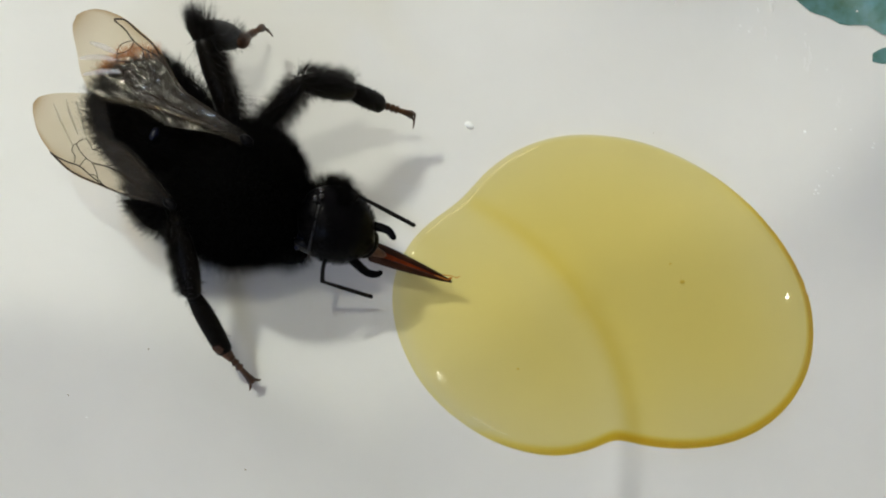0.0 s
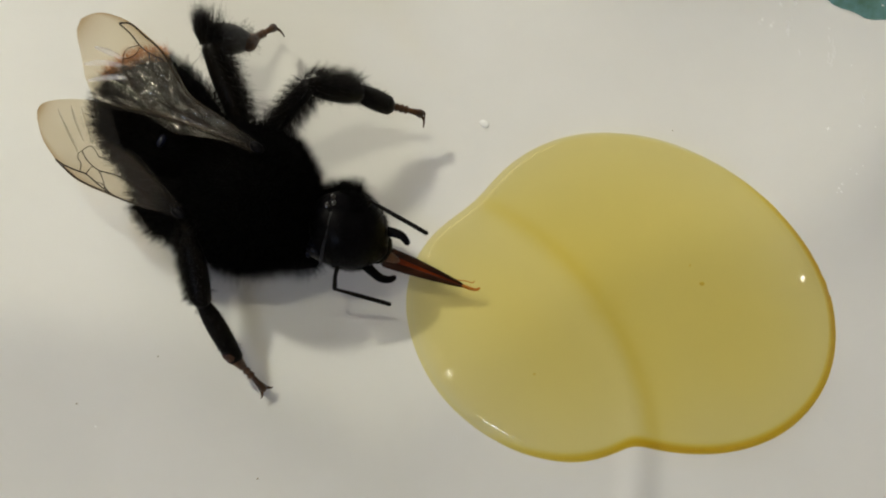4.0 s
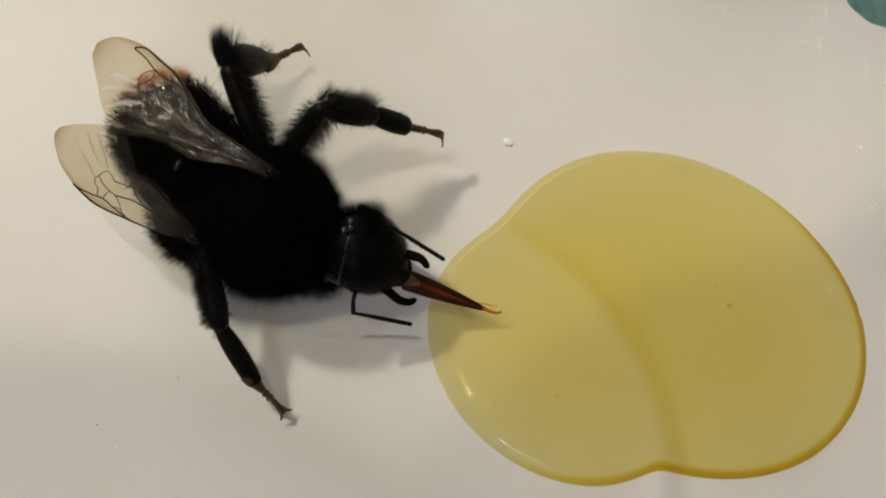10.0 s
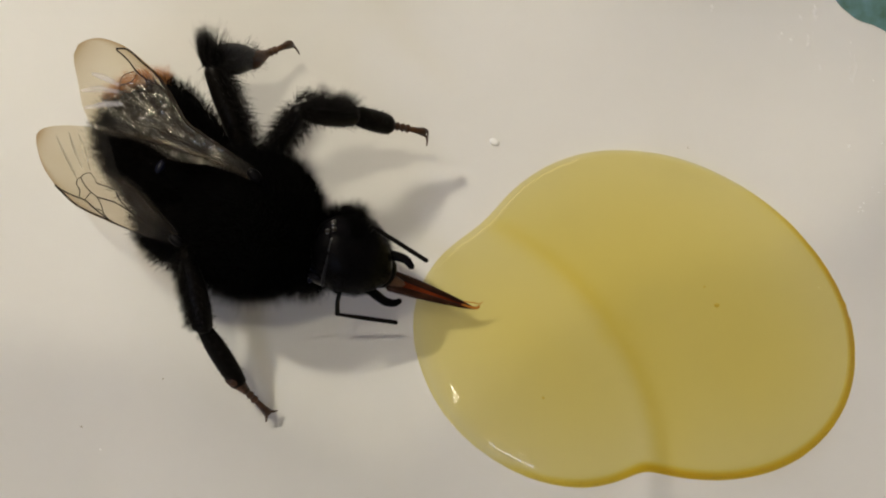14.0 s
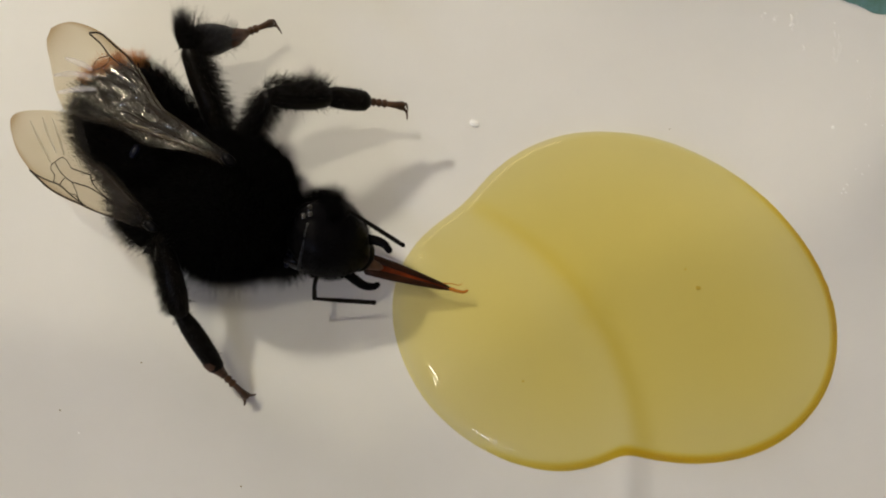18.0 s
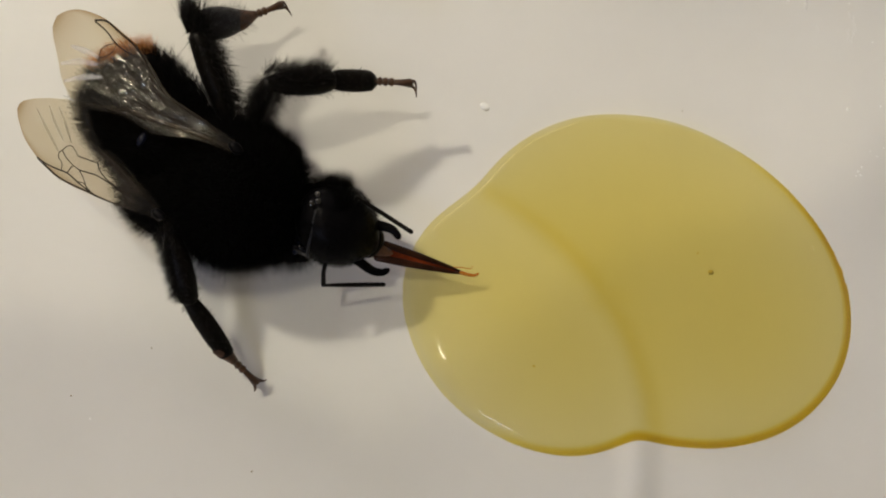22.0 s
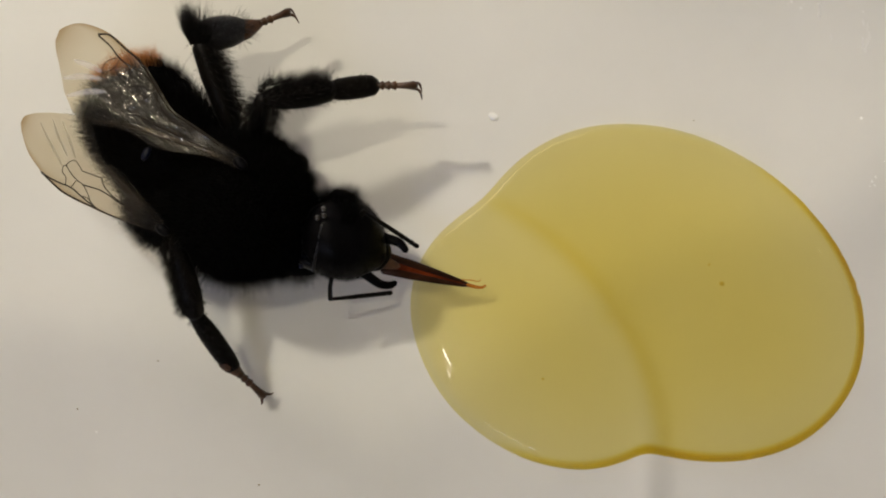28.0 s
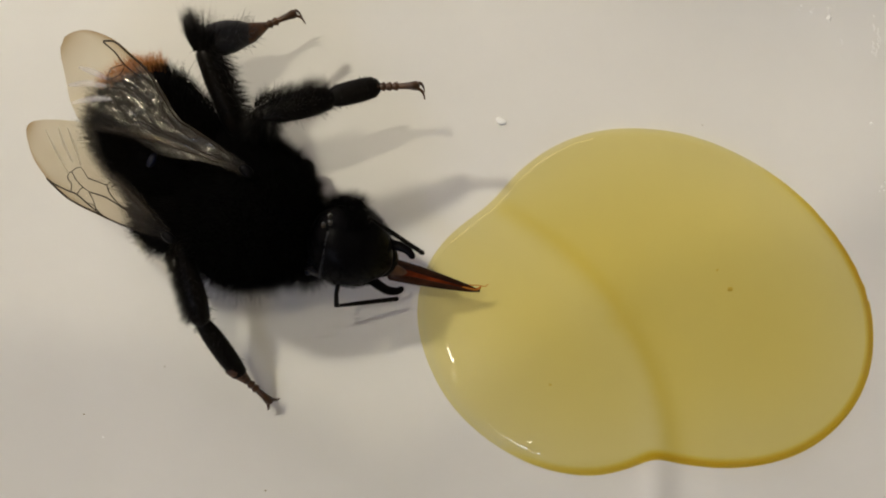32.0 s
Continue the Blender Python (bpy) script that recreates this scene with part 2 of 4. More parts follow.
def tube(points, radii, sides=10, flat=1.0, up=(0, 0, 1)):
    """A tapered tube along points, with round ends; flat squeezes it along up."""
    pts = [Vector(p) for p in points]
    verts, faces = [], []
    n = len(pts)
    rings = []
    for i, p in enumerate(pts):
        d = (pts[min(i + 1, n - 1)] - pts[max(i - 1, 0)]).normalized()
        s = d.cross(Vector(up))
        if s.length < 1e-4:
            s = d.cross(Vector((1, 0, 0)))
        s.normalize()
        u = s.cross(d)
        rings.append((p, s, u, d, radii[i]))
    first, last = rings[0], rings[-1]
    full = [(first[0] - first[3] * first[4] * 0.5, first[1], first[2], first[3], first[4] * 0.6)] + rings
    full += [(last[0] + last[3] * last[4] * 0.5, last[1], last[2], last[3], last[4] * 0.6)]
    for p, s, u, d, r in full:
        for k in range(sides):
            a = 2 * math.pi * k / sides
            verts.append(p + s * (r * math.cos(a)) + u * (r * flat * math.sin(a)))
    m = len(full)
    for i in range(m - 1):
        for k in range(sides):
            a, b = i * sides + k, i * sides + (k + 1) % sides
            faces.append((a, b, b + sides, a + sides))
    verts += [full[0][0] - full[0][3] * full[0][4] * 0.5, full[-1][0] + full[-1][3] * full[-1][4] * 0.5]
    c0, c1 = len(verts) - 2, len(verts) - 1
    for k in range(sides):
        faces.append((c0, (k + 1) % sides, k))
        faces.append((c1, (m - 1) * sides + k, (m - 1) * sides + (k + 1) % sides))
    return verts, faces


def smooth_line(points, steps=6):
    """Catmull-Rom through points."""
    p = [Vector(q) for q in points]
    p = [p[0] * 2 - p[1]] + p + [p[-1] * 2 - p[-2]]
    out = []
    for i in range(1, len(p) - 2):
        for k in range(steps):
            t = k / steps
            a, b, c, d = p[i - 1], p[i], p[i + 1], p[i + 2]
            out.append(0.5 * (2 * b + (c - a) * t + (2 * a - 5 * b + 4 * c - d) * t * t + (3 * b - a - 3 * c + d) * t ** 3))
    out.append(p[-2])
    return out


def frame_of(axis, up=(0, 0, 1)):
    x = Vector(axis).normalized()
    y = Vector(up).cross(x).normalized()
    return Matrix((x, y, x.cross(y))).transposed()


def ovoid(centre, axis, size, rings=24, sides=32, shape=None, rough=0.0):
    """An ellipsoid with half-sizes along axis, across it and upwards; shape(s) scales its section at s in -1..1."""
    m, c = frame_of(axis), Vector(centre)
    verts, faces = [], []
    for i in range(rings + 1):
        a = math.pi * i / rings
        s, r = -math.cos(a), math.sin(a)
        k = shape(s) if shape else 1.0
        for j in range(sides):
            b = 2 * math.pi * j / sides
            v = Vector((s * size[0], r * k * math.cos(b) * size[1], r * k * math.sin(b) * size[2]))
            if rough:
                v *= 1 + rough * noise.noise(v * 1.3 + c)
            verts.append(c + m @ v)
    for i in range(rings):
        for j in range(sides):
            a, b = i * sides + j, i * sides + (j + 1) % sides
            faces.append((a, b, b + sides, a + sides))
    return verts, faces


def strands(roots, length, width, lean=(0, 0, 0), spread=0.35, droop=0.25, seed=1):
    """Fine bent hairs, three-sided, from (point, normal) roots."""
    rng = random.Random(seed)
    verts, faces = [], []
    lean = Vector(lean)
    for p, nrm in roots:
        d = (Vector(nrm) + lean + Vector((rng.gauss(0, spread), rng.gauss(0, spread), rng.gauss(0, spread)))).normalized()
        l = length * rng.uniform(0.55, 1.2)
        w = width * rng.uniform(0.7, 1.2)
        s = d.cross(Vector((rng.gauss(0, 1), rng.gauss(0, 1), rng.gauss(0, 1)))).normalized()
        u = s.cross(d)
        bend = (Vector((rng.gauss(0, 1), rng.gauss(0, 1), rng.gauss(0, 1))) * droop * 0.5 + lean * droop) * l
        n = len(verts)
        p = Vector(p)
        mid, tip = p + d * l * 0.55 + bend * 0.3, p + d * l + bend
        for q, k in ((p, 1.0), (mid, 0.75)):
            for a in (0, 2.0944, 4.18879):
                verts.append(q + (s * math.cos(a) + u * math.sin(a)) * w * k)
        verts.append(tip)
        for k in range(3):
            j = (k + 1) % 3
            faces.append((n + k, n + j, n + 3 + j, n + 3 + k))
            faces.append((n + 3 + k, n + 3 + j, n + 6))
    return verts, faces


def ovoid_roots(count, centre, axis, size, shape=None, seed=1, keep=None):
    """Random (point, normal) places on an ovoid."""
    rng = random.Random(seed)
    m, c = frame_of(axis), Vector(centre)
    out = []
    while len(out) < count:
        s, b = rng.uniform(-1, 1), rng.uniform(0, 2 * math.pi)
        r = math.sqrt(1 - s * s) * (shape(s) if shape else 1.0)
        v = Vector((s * size[0], r * math.cos(b) * size[1], r * math.sin(b) * size[2]))
        n = Vector((v.x / size[0] ** 2, v.y / size[1] ** 2, v.z / size[2] ** 2)).normalized()
        p = c + m @ v
        if keep is None or keep(p, s):
            out.append((p, m @ n))
    return out


# ---------------------------------------------------------------- the plate and the honey
RING = Vector((-5.3, -11.5))
RING_R = 15.7


def plate_z(x, y):
    """Height of the glaze: a low moulded ring, and a floor a little lower outside of it."""
    r = math.hypot(x - RING.x, y - RING.y)
    a = math.degrees(math.atan2(y - RING.y, x - RING.x))
    near = max(0.0, 1 - max(0.0, a - 52) / 30) if a > 0 else max(0.0, 1 - max(0.0, -a - 25) / 30)
    near = near * near * (3 - 2 * near)
    rib = max(0.0, min(1.0, (14.0 - a) / 14.0))
    # outside of the ring the floor drops at once and comes up again slowly
    e = r - RING_R
    drop = max(0.0, min(1.0, (e + 0.35) / 1.5))
    drop = drop * drop * (3 - 2 * drop)
    back = max(0.0, min(1.0, (e - 0.9) / 2.6))
    z = near * (-0.13 * drop + 0.10 * back * back * (3 - 2 * back) + (0.02 + 0.12 * rib) * math.exp(-((e + 0.6) / 0.8) ** 2))
    # the plate's floor bends up into its rim beyond the honey
    r = math.hypot(x - 5, y + 4)
    a = math.degrees(math.atan2(y + 4, x - 5))
    w = max(0.0, min(1.0, (a - 4) / 32)) * max(0.0, min(1.0, (105 - a) / 40))
    w = w * w * (3 - 2 * w)
    o = max(0.0, r - 13.5)
    out = max(0.0, math.hypot(x - 6, y + 4) - 62)
    return z + w * (0.030 * min(o, 12.0) ** 2 + 0.2 * max(0.0, min(o, 60.0) - 12)) + 0.0035 * out ** 2


def plate():
    radii = [0, 2, 4, 6, 8, 10, 12] + [12.8 + 0.2 * i for i in range(30)] + [19.5, 20.3, 21.2, 22.1, 23, 24, 25, 26, 27, 28, 29, 30, 31, 32, 33, 34, 35, 36.5, 38, 41, 44, 50, 56, 62, 68, 74, 80, 86, 92]
    sides = 160
    verts, faces = [Vector((RING.x, RING.y, plate_z(RING.x, RING.y)))], []
    for r in radii[1:]:
        for k in range(sides):
            a = 2 * math.pi * k / sides
            # rings drift from the moulded ring's centre to the plate's own
            f = min(1.0, max(0.0, (r - 22) / 40))
            cx, cy = RING.x + (6 - RING.x) * f, RING.y + (-4 - RING.y) * f
            x, y = cx + r * math.cos(a), cy + r * math.sin(a)
            verts.append(Vector((x, y, plate_z(x, y))))
    n = len(radii) - 1
    for k in range(sides):
        faces.append((0, 1 + k, 1 + (k + 1) % sides))
    for i in range(n - 1):
        for k in range(sides):
            a, b = 1 + i * sides + k, 1 + i * sides + (k + 1) % sides
            faces.append((a, a + sides, b + sides, b))
    top = len(verts)
    # underside, 4 mm lower
    under = [v - Vector((0, 0, 4.0)) for v in verts]
    verts += under
    faces += [tuple(top + i for i in reversed(q)) for q in list(faces)]
    rim = 1 + (n - 1) * sides
    for k in range(sides):
        a, b = rim + k, rim + (k + 1) % sides
        faces.append((a, a + top, b + top, b))
    ob = part("plate", (verts, faces), GLAZE)
    return tagged(ob, "white glazed plate with a moulded ring and painted teal leaves", "plate")


PLATE = plate()


def painted_leaf(cx, cy, length, width, turn, wobble):
    """A brushed leaf, a glaze film just proud of the plate."""
    verts, faces = [], []
    n, cols = 26, 6
    c, s = math.cos(turn), math.sin(turn)
    for i in range(n + 1):
        u = i / n
        half = width * math.sin(math.pi * min(1, max(0, u * 0.96 + 0.02))) ** 0.4
        for j in range(cols + 1):
            v = (j / cols * 2 - 1) * half * (1 + wobble * noise.noise(Vector((u * 9, j, cx))))
            x, y = (u - 0.5) * length, v
            px, py = cx + c * x - s * y, cy + s * x + c * y
            verts.append(Vector((px, py, plate_z(px, py) + 0.05)))
    for i in range(n):
        for j in range(cols):
            a = i * (cols + 1) + j
            faces.append((a, a + cols + 1, a + cols + 2, a + 1))
    return part("painted_leaf", (verts, faces), TEAL, PLATE, "teal brushed glaze leaf")


painted_leaf(25.7, 13.72, 11.7, 1.75, -0.27, 0.22)
painted_leaf(27.1, 11.0, 5.4, 0.62, 0.05, 0.15)


def ellipse_distance(x, y, cx, cy, a, b, turn):
    c, s = math.cos(turn), math.sin(turn)
    u, v = c * (x - cx) + s * (y - cy), -s * (x - cx) + c * (y - cy)
    k = math.hypot(u / a, v / b)
    return k * (k - 1) / (math.hypot(u / a ** 2, v / b ** 2) + 1e-9)


def honey_inside(x, y):
    """Distance to the drop's edge, positive inside: two puddles run together over the ring."""
    d1 = -ellipse_distance(x, y, 11.207, -1.836, 10.829, 8.277, -0.54)
    d2 = -ellipse_distance(x, y, 4.684, -4.156, 7.937, 6.346, -0.709)
    k = 0.25 + 0.5 * max(0.0, min(1.0, (y + 2.0) / 4.0))
    top = max(d1, d2)
    return top + k * math.log(math.exp((d1 - top) / k) + math.exp((d2 - top) / k)) - k * 0.25


def honey_top(d, width):
    """Height of the skin, d from the edge: a steep round shoulder, then a wide flat dome."""
    t = min(1.0, max(0.0, d) / width)
    return 0.56 * (1 - (1 - t) ** 2.4) + 0.34 * (1 - (1 - min(8.0, max(0.0, d)) / 8.0) ** 2)


def honey_drop():
    cx, cy = 8.2, -3.0
    sides = 220
    fractions = [0.0, 0.12, 0.24, 0.36, 0.46, 0.55, 0.62, 0.68, 0.73, 0.77, 0.81, 0.84, 0.87, 0.895, 0.92, 0.94, 0.955, 0.97, 0.98, 0.988, 0.994, 0.998, 1.0]
    verts, faces, depth = [], [], []
    edges = []
    for k in range(sides):
        a = 2 * math.pi * k / sides
        lo, hi = 0.0, 25.0
        for _ in range(40):
            mid = (lo + hi) / 2
            if honey_inside(cx + mid * math.cos(a), cy + mid * math.sin(a)) > 0:
                lo = mid
            else:
                hi = mid
        # the far edge is widened a little to stand for the drop's own shadow
        edges.append((lo + 0.13 * max(0.0, math.cos(a + 0.95)) + 0.05 * noise.noise(Vector((math.cos(a) * 3, math.sin(a) * 3, 2))), a))

    def put(x, y, d):
        base = plate_z(x, y)
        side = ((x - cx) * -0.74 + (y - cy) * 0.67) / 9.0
        north = ((x - cx) * -0.25 + (y - cy) * 0.97) / 9.0
        width = 1.15 - 0.6 * max(0.0, min(1.0, (north - 0.2) * 2.2))
        inner = 0.5 - 0.5 * math.tanh((math.hypot(x - RING.x, y - RING.y) - RING_R) / 1.8)
        z = max(base + 0.01, honey_top(d, width) * (1 - 0.04 * inner) + base * math.exp(-d / 0.8))
        verts.append(Vector((x, y, z if d > 0.004 else base + 0.004)))
        # shade painted as extra depth into the far shoulder, away from the north-west lamps
        rim_shade = 3.2 * max(0.0, min(1.0, 0.05 - 1.2 * side)) * math.exp(-((d - 0.14) / 0.20) ** 2)
        # and a dark line painted the same way along the moulded ring
        ring_shade = 0.36 * math.exp(-((math.hypot(x - RING.x, y - RING.y) - RING_R - 0.35) / 0.45) ** 2) * min(1.0, d / 0.8)
        # the last two terms paint a thin darker outline all round the edge
        depth.append(max(0.0, z - base) + rim_shade + ring_shade + 0.22 * math.exp(-d / 0.4) + 0.32 * math.exp(-((d - 0.05) / 0.09) ** 2))

    put(cx, cy, honey_inside(cx, cy))
    for f in fractions[1:]:
        for r, a in edges:
            x, y = cx + r * f * math.cos(a), cy + r * f * math.sin(a)
            put(x, y, 0.0 if f == 1.0 else max(0.0, honey_inside(x, y)))
    for k in range(sides):
        faces.append((0, 1 + k, 1 + (k + 1) % sides))
    for i in range(len(fractions) - 2):
        for k in range(sides):
            a, b = 1 + i * sides + k, 1 + i * sides + (k + 1) % sides
            faces.append((a, a + sides, b + sides, b))
    ob = part("honey_drop", (verts, faces), HONEY)
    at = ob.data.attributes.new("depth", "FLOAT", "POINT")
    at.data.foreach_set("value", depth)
    return tagged(ob, "clear golden honey puddle spread over the plate's ring", "honey")


honey_drop()


def crumb(x, y, size, mat, name, label, category, seed, z=None):
    rng = random.Random(seed)
    v, f = ovoid((x, y, 0), (1, rng.uniform(-1, 1), 0), (size, size * 0.75, size * 0.22), 8, 10, rough=0.5)
    low = min(q.z for q in v)
    base = plate_z(x, y) if z is None else z
    v = [q + Vector((0, 0, base - low - 0.01)) for q in v]
    return tagged(part(name, (v, f), mat, origin=(x, y, base)), label, category)


crumb(1.87, 7.38, 0.27, CRUMB, "crumb", "small white crumb lying on the plate", "crumb", 3)

GRAINS = ((17.39, 13.19, 0.1), (17.88, 12.85, 0.09), (21.14, 7.13, 0.1), (22.78, 7.21, 0.08), (21.81, 3.85, 0.09), (21.94, 3.66, 0.09), (22.41, 4.91, 0.06), (22.75, 4.63, 0.06), (23.06, 5.06, 0.06), (22.18, 10.48, 0.07), (20.91, 12.49, 0.06), (21.71, 3.63, 0.08), (21.98, 4.08, 0.07), (23.6, 7.12, 0.09), (24.84, 6.1, 0.11), (24.89, 6.32, 0.08), (-19.0, -9.2, 0.06))
for i, (x, y, size) in enumerate(GRAINS):
    tagged(crumb(x, y, size, CRUMB, "crumb", "tiny white sugar grain stuck to the plate", "crumb", 20 + i), group="sugar grains on the plate")


def smear(pts, radius, seed):
    """A dried streak of syrup, a low glossy ridge broken into beads."""
    rng = random.Random(seed)
    line = smooth_line([Vector((x, y, 0)) for x, y in pts], 6)
    beads = []
    for p in line:
        r = radius * rng.uniform(0.5, 1.0)
        x, y = p.x + rng.uniform(-0.05, 0.05), p.y
        beads.append(ovoid((x, y, plate_z(x, y)), (rng.uniform(-0.3, 0.3), 1, 0), (r * 1.7, r * 0.8, r * 0.36), 8, 10))
    ob = part("dried_smear", join(*beads), SMEAR, origin=line[0])
    return tagged(ob, "whitish dried smear of honey on the plate", "smear", group="dried smears on the plate")


STREAKS = ((((18.75, 12.99), (18.84, 12.49)), 0.1),
           (((18.93, 13.24), (19.1, 12.41)), 0.05),
           (((19.39, 11.49), (19.5, 11.26)), 0.07),
           (((21.15, 11.86), (21.21, 11.14)), 0.08),
           (((20.97, 11.2), (21.0, 10.67)), 0.09),
           (((21.17, 10.87), (21.15, 10.54)), 0.07),
           (((21.26, 11.17), (21.26, 10.95)), 0.07),
           (((20.94, 12.05), (20.98, 11.78)), 0.06),
           (((21.3, 11.46), (21.34, 11.19)), 0.05),
           (((23.03, 9.54), (22.89, 8.2)), 0.06),
           (((22.84, 8.95), (22.8, 8.52)), 0.05),
           (((18.95, 14.45), (19.0, 13.92)), 0.12),
           (((18.74, 12.6), (18.8, 12.32)), 0.09),
           (((17.21, 13.11), (17.32, 12.94)), 0.06),
           (((17.76, 12.74), (18.0, 13.05)), 0.05),
           (((13.65, 14.76), (13.62, 14.54)), 0.09),
           (((18.31, 14.04), (18.31, 13.83)), 0.07),
           (((17.89, 13.2), (17.99, 12.64)), 0.03))
for i, (pts, r) in enumerate(STREAKS):
    smear(pts, r, 70 + i)
for i, (x, y, size) in enumerate(((-15.8, -5.5, 0.04), (12.5, 7.15, 0.05), (-10.5, -12.0, 0.05), (-20.0, -8.0, 0.05))):
    crumb(x, y, size, DIRT, "dirt_speck", "tiny dark speck of dirt on the plate", "speck", 40 + i)
for i, (x, y, size, z) in enumerate(((13.9, -1.5, 0.15, 0.0), (4.4, -6.5, 0.09, 0.1), (13.2, -0.5, 0.08, 0.2))):
    crumb(x, y, size, SUNK, "dirt_speck", "brownish speck sunk in the honey", "speck", 50 + i, z)

# ---------------------------------------------------------------- the bumblebee
BEE = new("bumblebee")
BEE_AT = Vector((-12.0, 3.0, 0.0))
BEE.location = BEE_AT * MM
ORIGIN[BEE] = BEE_AT
tagged(BEE, "black furry bumblebee with a fox-red tail drinking honey", "bumblebee")

THX_C, THX_A, THX_S = (-10.95, 2.38, 4.3), (0.87, -0.49, -0.06), (3.45, 3.42, 3.75)
ABD_C, ABD_A, ABD_S = (-15.25, 5.85, 4.0), (-0.63, 0.77, -0.10), (3.72, 2.82, 3.1)
HEAD_C, HEAD_A, HEAD_S = (-5.80, 0.62, 4.35), (0.76, -0.40, -0.62), (2.5, 2.02, 1.65)


def thorax_shape(s):
    return 1.0 - 0.10 * max(0, s) ** 2


def abdomen_shape(s):
    return math.sqrt(1.0 + 0.7 * max(0, s) ** 2)


def head_shape(s):
    return 1.0 - 0.22 * max(0, s)


thorax = part("thorax", ovoid(THX_C, THX_A, THX_S, shape=thorax_shape, rough=0.04), FUR, BEE)
abdomen = part("abdomen", ovoid(ABD_C, ABD_A, ABD_S, shape=abdomen_shape, rough=0.03), FUR, BEE)
head = part("head", ovoid(HEAD_C, HEAD_A, HEAD_S, shape=head_shape, rough=0.03), CUTICLE, BEE)


def fur(parent, roots, length, width, lean, spread, seed, mat=FUR, label=""):
    ob = part("fur", strands(roots, length, width, lean, spread, seed=seed), mat, parent, label)
    return tagged(ob, kind="stuff")


TAIL = Vector((-0.34, 0.94, 0.0))
WAIST_C, WAIST_S = (-14.35, 2.8, 3.6), (2.5, 2.65, 2.4)
waist = part("waist", ovoid(WAIST_C, THX_A, WAIST_S, rough=0.03), FUR, BEE)
back = Vector((-0.72, 0.60, 0.0))
fur(thorax, ovoid_roots(26000, THX_C, THX_A, THX_S, thorax_shape, 5), 0.85, 0.0105, back * 0.30, 0.45, 6, label="dense black fur")
fur(abdomen, ovoid_roots(8000, ABD_C, ABD_A, ABD_S, abdomen_shape, 7, lambda p, s: (p - Vector(ABD_C)).dot(TAIL) < 3.35 and p.z < 5.6), 0.80, 0.012, back * 0.55, 0.30, 8, label="dense black fur")
fur(abdomen, ovoid_roots(5000, ABD_C, ABD_A, ABD_S, abdomen_shape, 17, lambda p, s: (p - Vector(ABD_C)).dot(TAIL) < 3.35 and p.z > 5.5), 0.42, 0.011, back * 0.9, 0.25, 18, label="short black fur pressed flat under the wings")
fur(abdomen, ovoid_roots(1900, ABD_C, ABD_A, ABD_S, abdomen_shape, 9, lambda p, s: (p - Vector(ABD_C)).dot(TAIL) > 3.25), 0.90, 0.012, back * 0.5, 0.28, 10, FOX, "fox-red tail fur")
fur(waist, ovoid_roots(5000, WAIST_C, THX_A, WAIST_S, None, 13), 0.7, 0.012, back * 0.4, 0.3, 14, label="dense black fur")
# the shaggy lower flank, partly standing for shade, and hips and folded forelegs added to block light under the body
FLANK = Vector((-0.20, -0.98, 0.0))
fur(thorax, ovoid_roots(4200, THX_C, THX_A, THX_S, thorax_shape, 25, lambda p, s: (p - Vector(THX_C)).dot(FLANK) > 1.6 and p.z < 4.6), 1.25, 0.0085, FLANK * 0.2 + Vector((0, 0, -0.35)), 0.40, 26, label="long shaggy black flank hair, partly standing for soft shade")
HIP_C, HIP_A, HIP_S = (-9.0, -0.25, 2.6), (0.93, -0.30, -0.1), (1.7, 0.75, 1.3)
hip = part("coxa", ovoid(HIP_C, HIP_A, HIP_S, 14, 18), FUR, thorax, "furry base of the folded foreleg")
fur(hip, ovoid_roots(1500, HIP_C, HIP_A, HIP_S, None, 27), 0.7, 0.009, FLANK * 0.3, 0.45, 28, label="black fur")
for c, d, size in (((-11.6, 0.0, 1.7), (-0.1, -1, -0.2), (1.0, 0.85, 0.9)), ((-8.9, 4.2, 1.6), (0.7, 0.6, -0.3), (1.3, 0.8, 0.8)), ((-13.0, 1.6, 1.5), (-0.6, -0.7, 0.0), (1.6, 1.0, 0.9))):
    part("coxa", ovoid(c, d, size, 12, 16, rough=0.1), LEG, thorax, "black hip joint added to block light under the body")
OCELLI = Vector((-6.85, 1.75, 6.2))
fur(head, ovoid_roots(5200, HEAD_C, HEAD_A, HEAD_S, head_shape, 11, lambda p, s: s < 0.72 and (p - OCELLI).length > 0.95), 0.26, 0.008, back * 0.25, 0.35, 12, label="short black fur")
fur(head, ovoid_roots(2200, HEAD_C, HEAD_A, HEAD_S, head_shape, 15, lambda p, s: s < 0.30 and p.y > 1.3 and p.x < -5.2 and (p - OCELLI).length > 0.9), 0.80, 0.009, Vector((0.05, 0.25, 0.0)), 0.40, 16, label="long black crown hair")

hm = frame_of(HEAD_A)
for side in (1, -1):
    c = Vector(HEAD_C) + hm @ Vector((-0.25, side * 1.62, -0.45))
    part("compound_eye", ovoid(c, hm @ Vector((1, -side * 0.25, 0)), (1.45, 0.45, 0.75), 16, 20), EYE, head, "glossy black compound eye")
for dx, dy in ((0.0, 0.0), (-0.22, 0.27), (-0.22, -0.27)):
    c = Vector((-6.75 + dx * 0.8 + dy * 0.55, 1.70 - dx * 0.5 + dy * 0.8, 6.48))
    part("ocellus", ovoid(c, (1, 0, 0), (0.16, 0.16, 0.10), 12, 16), OCELLUS, head, "shiny bead-like ocellus")

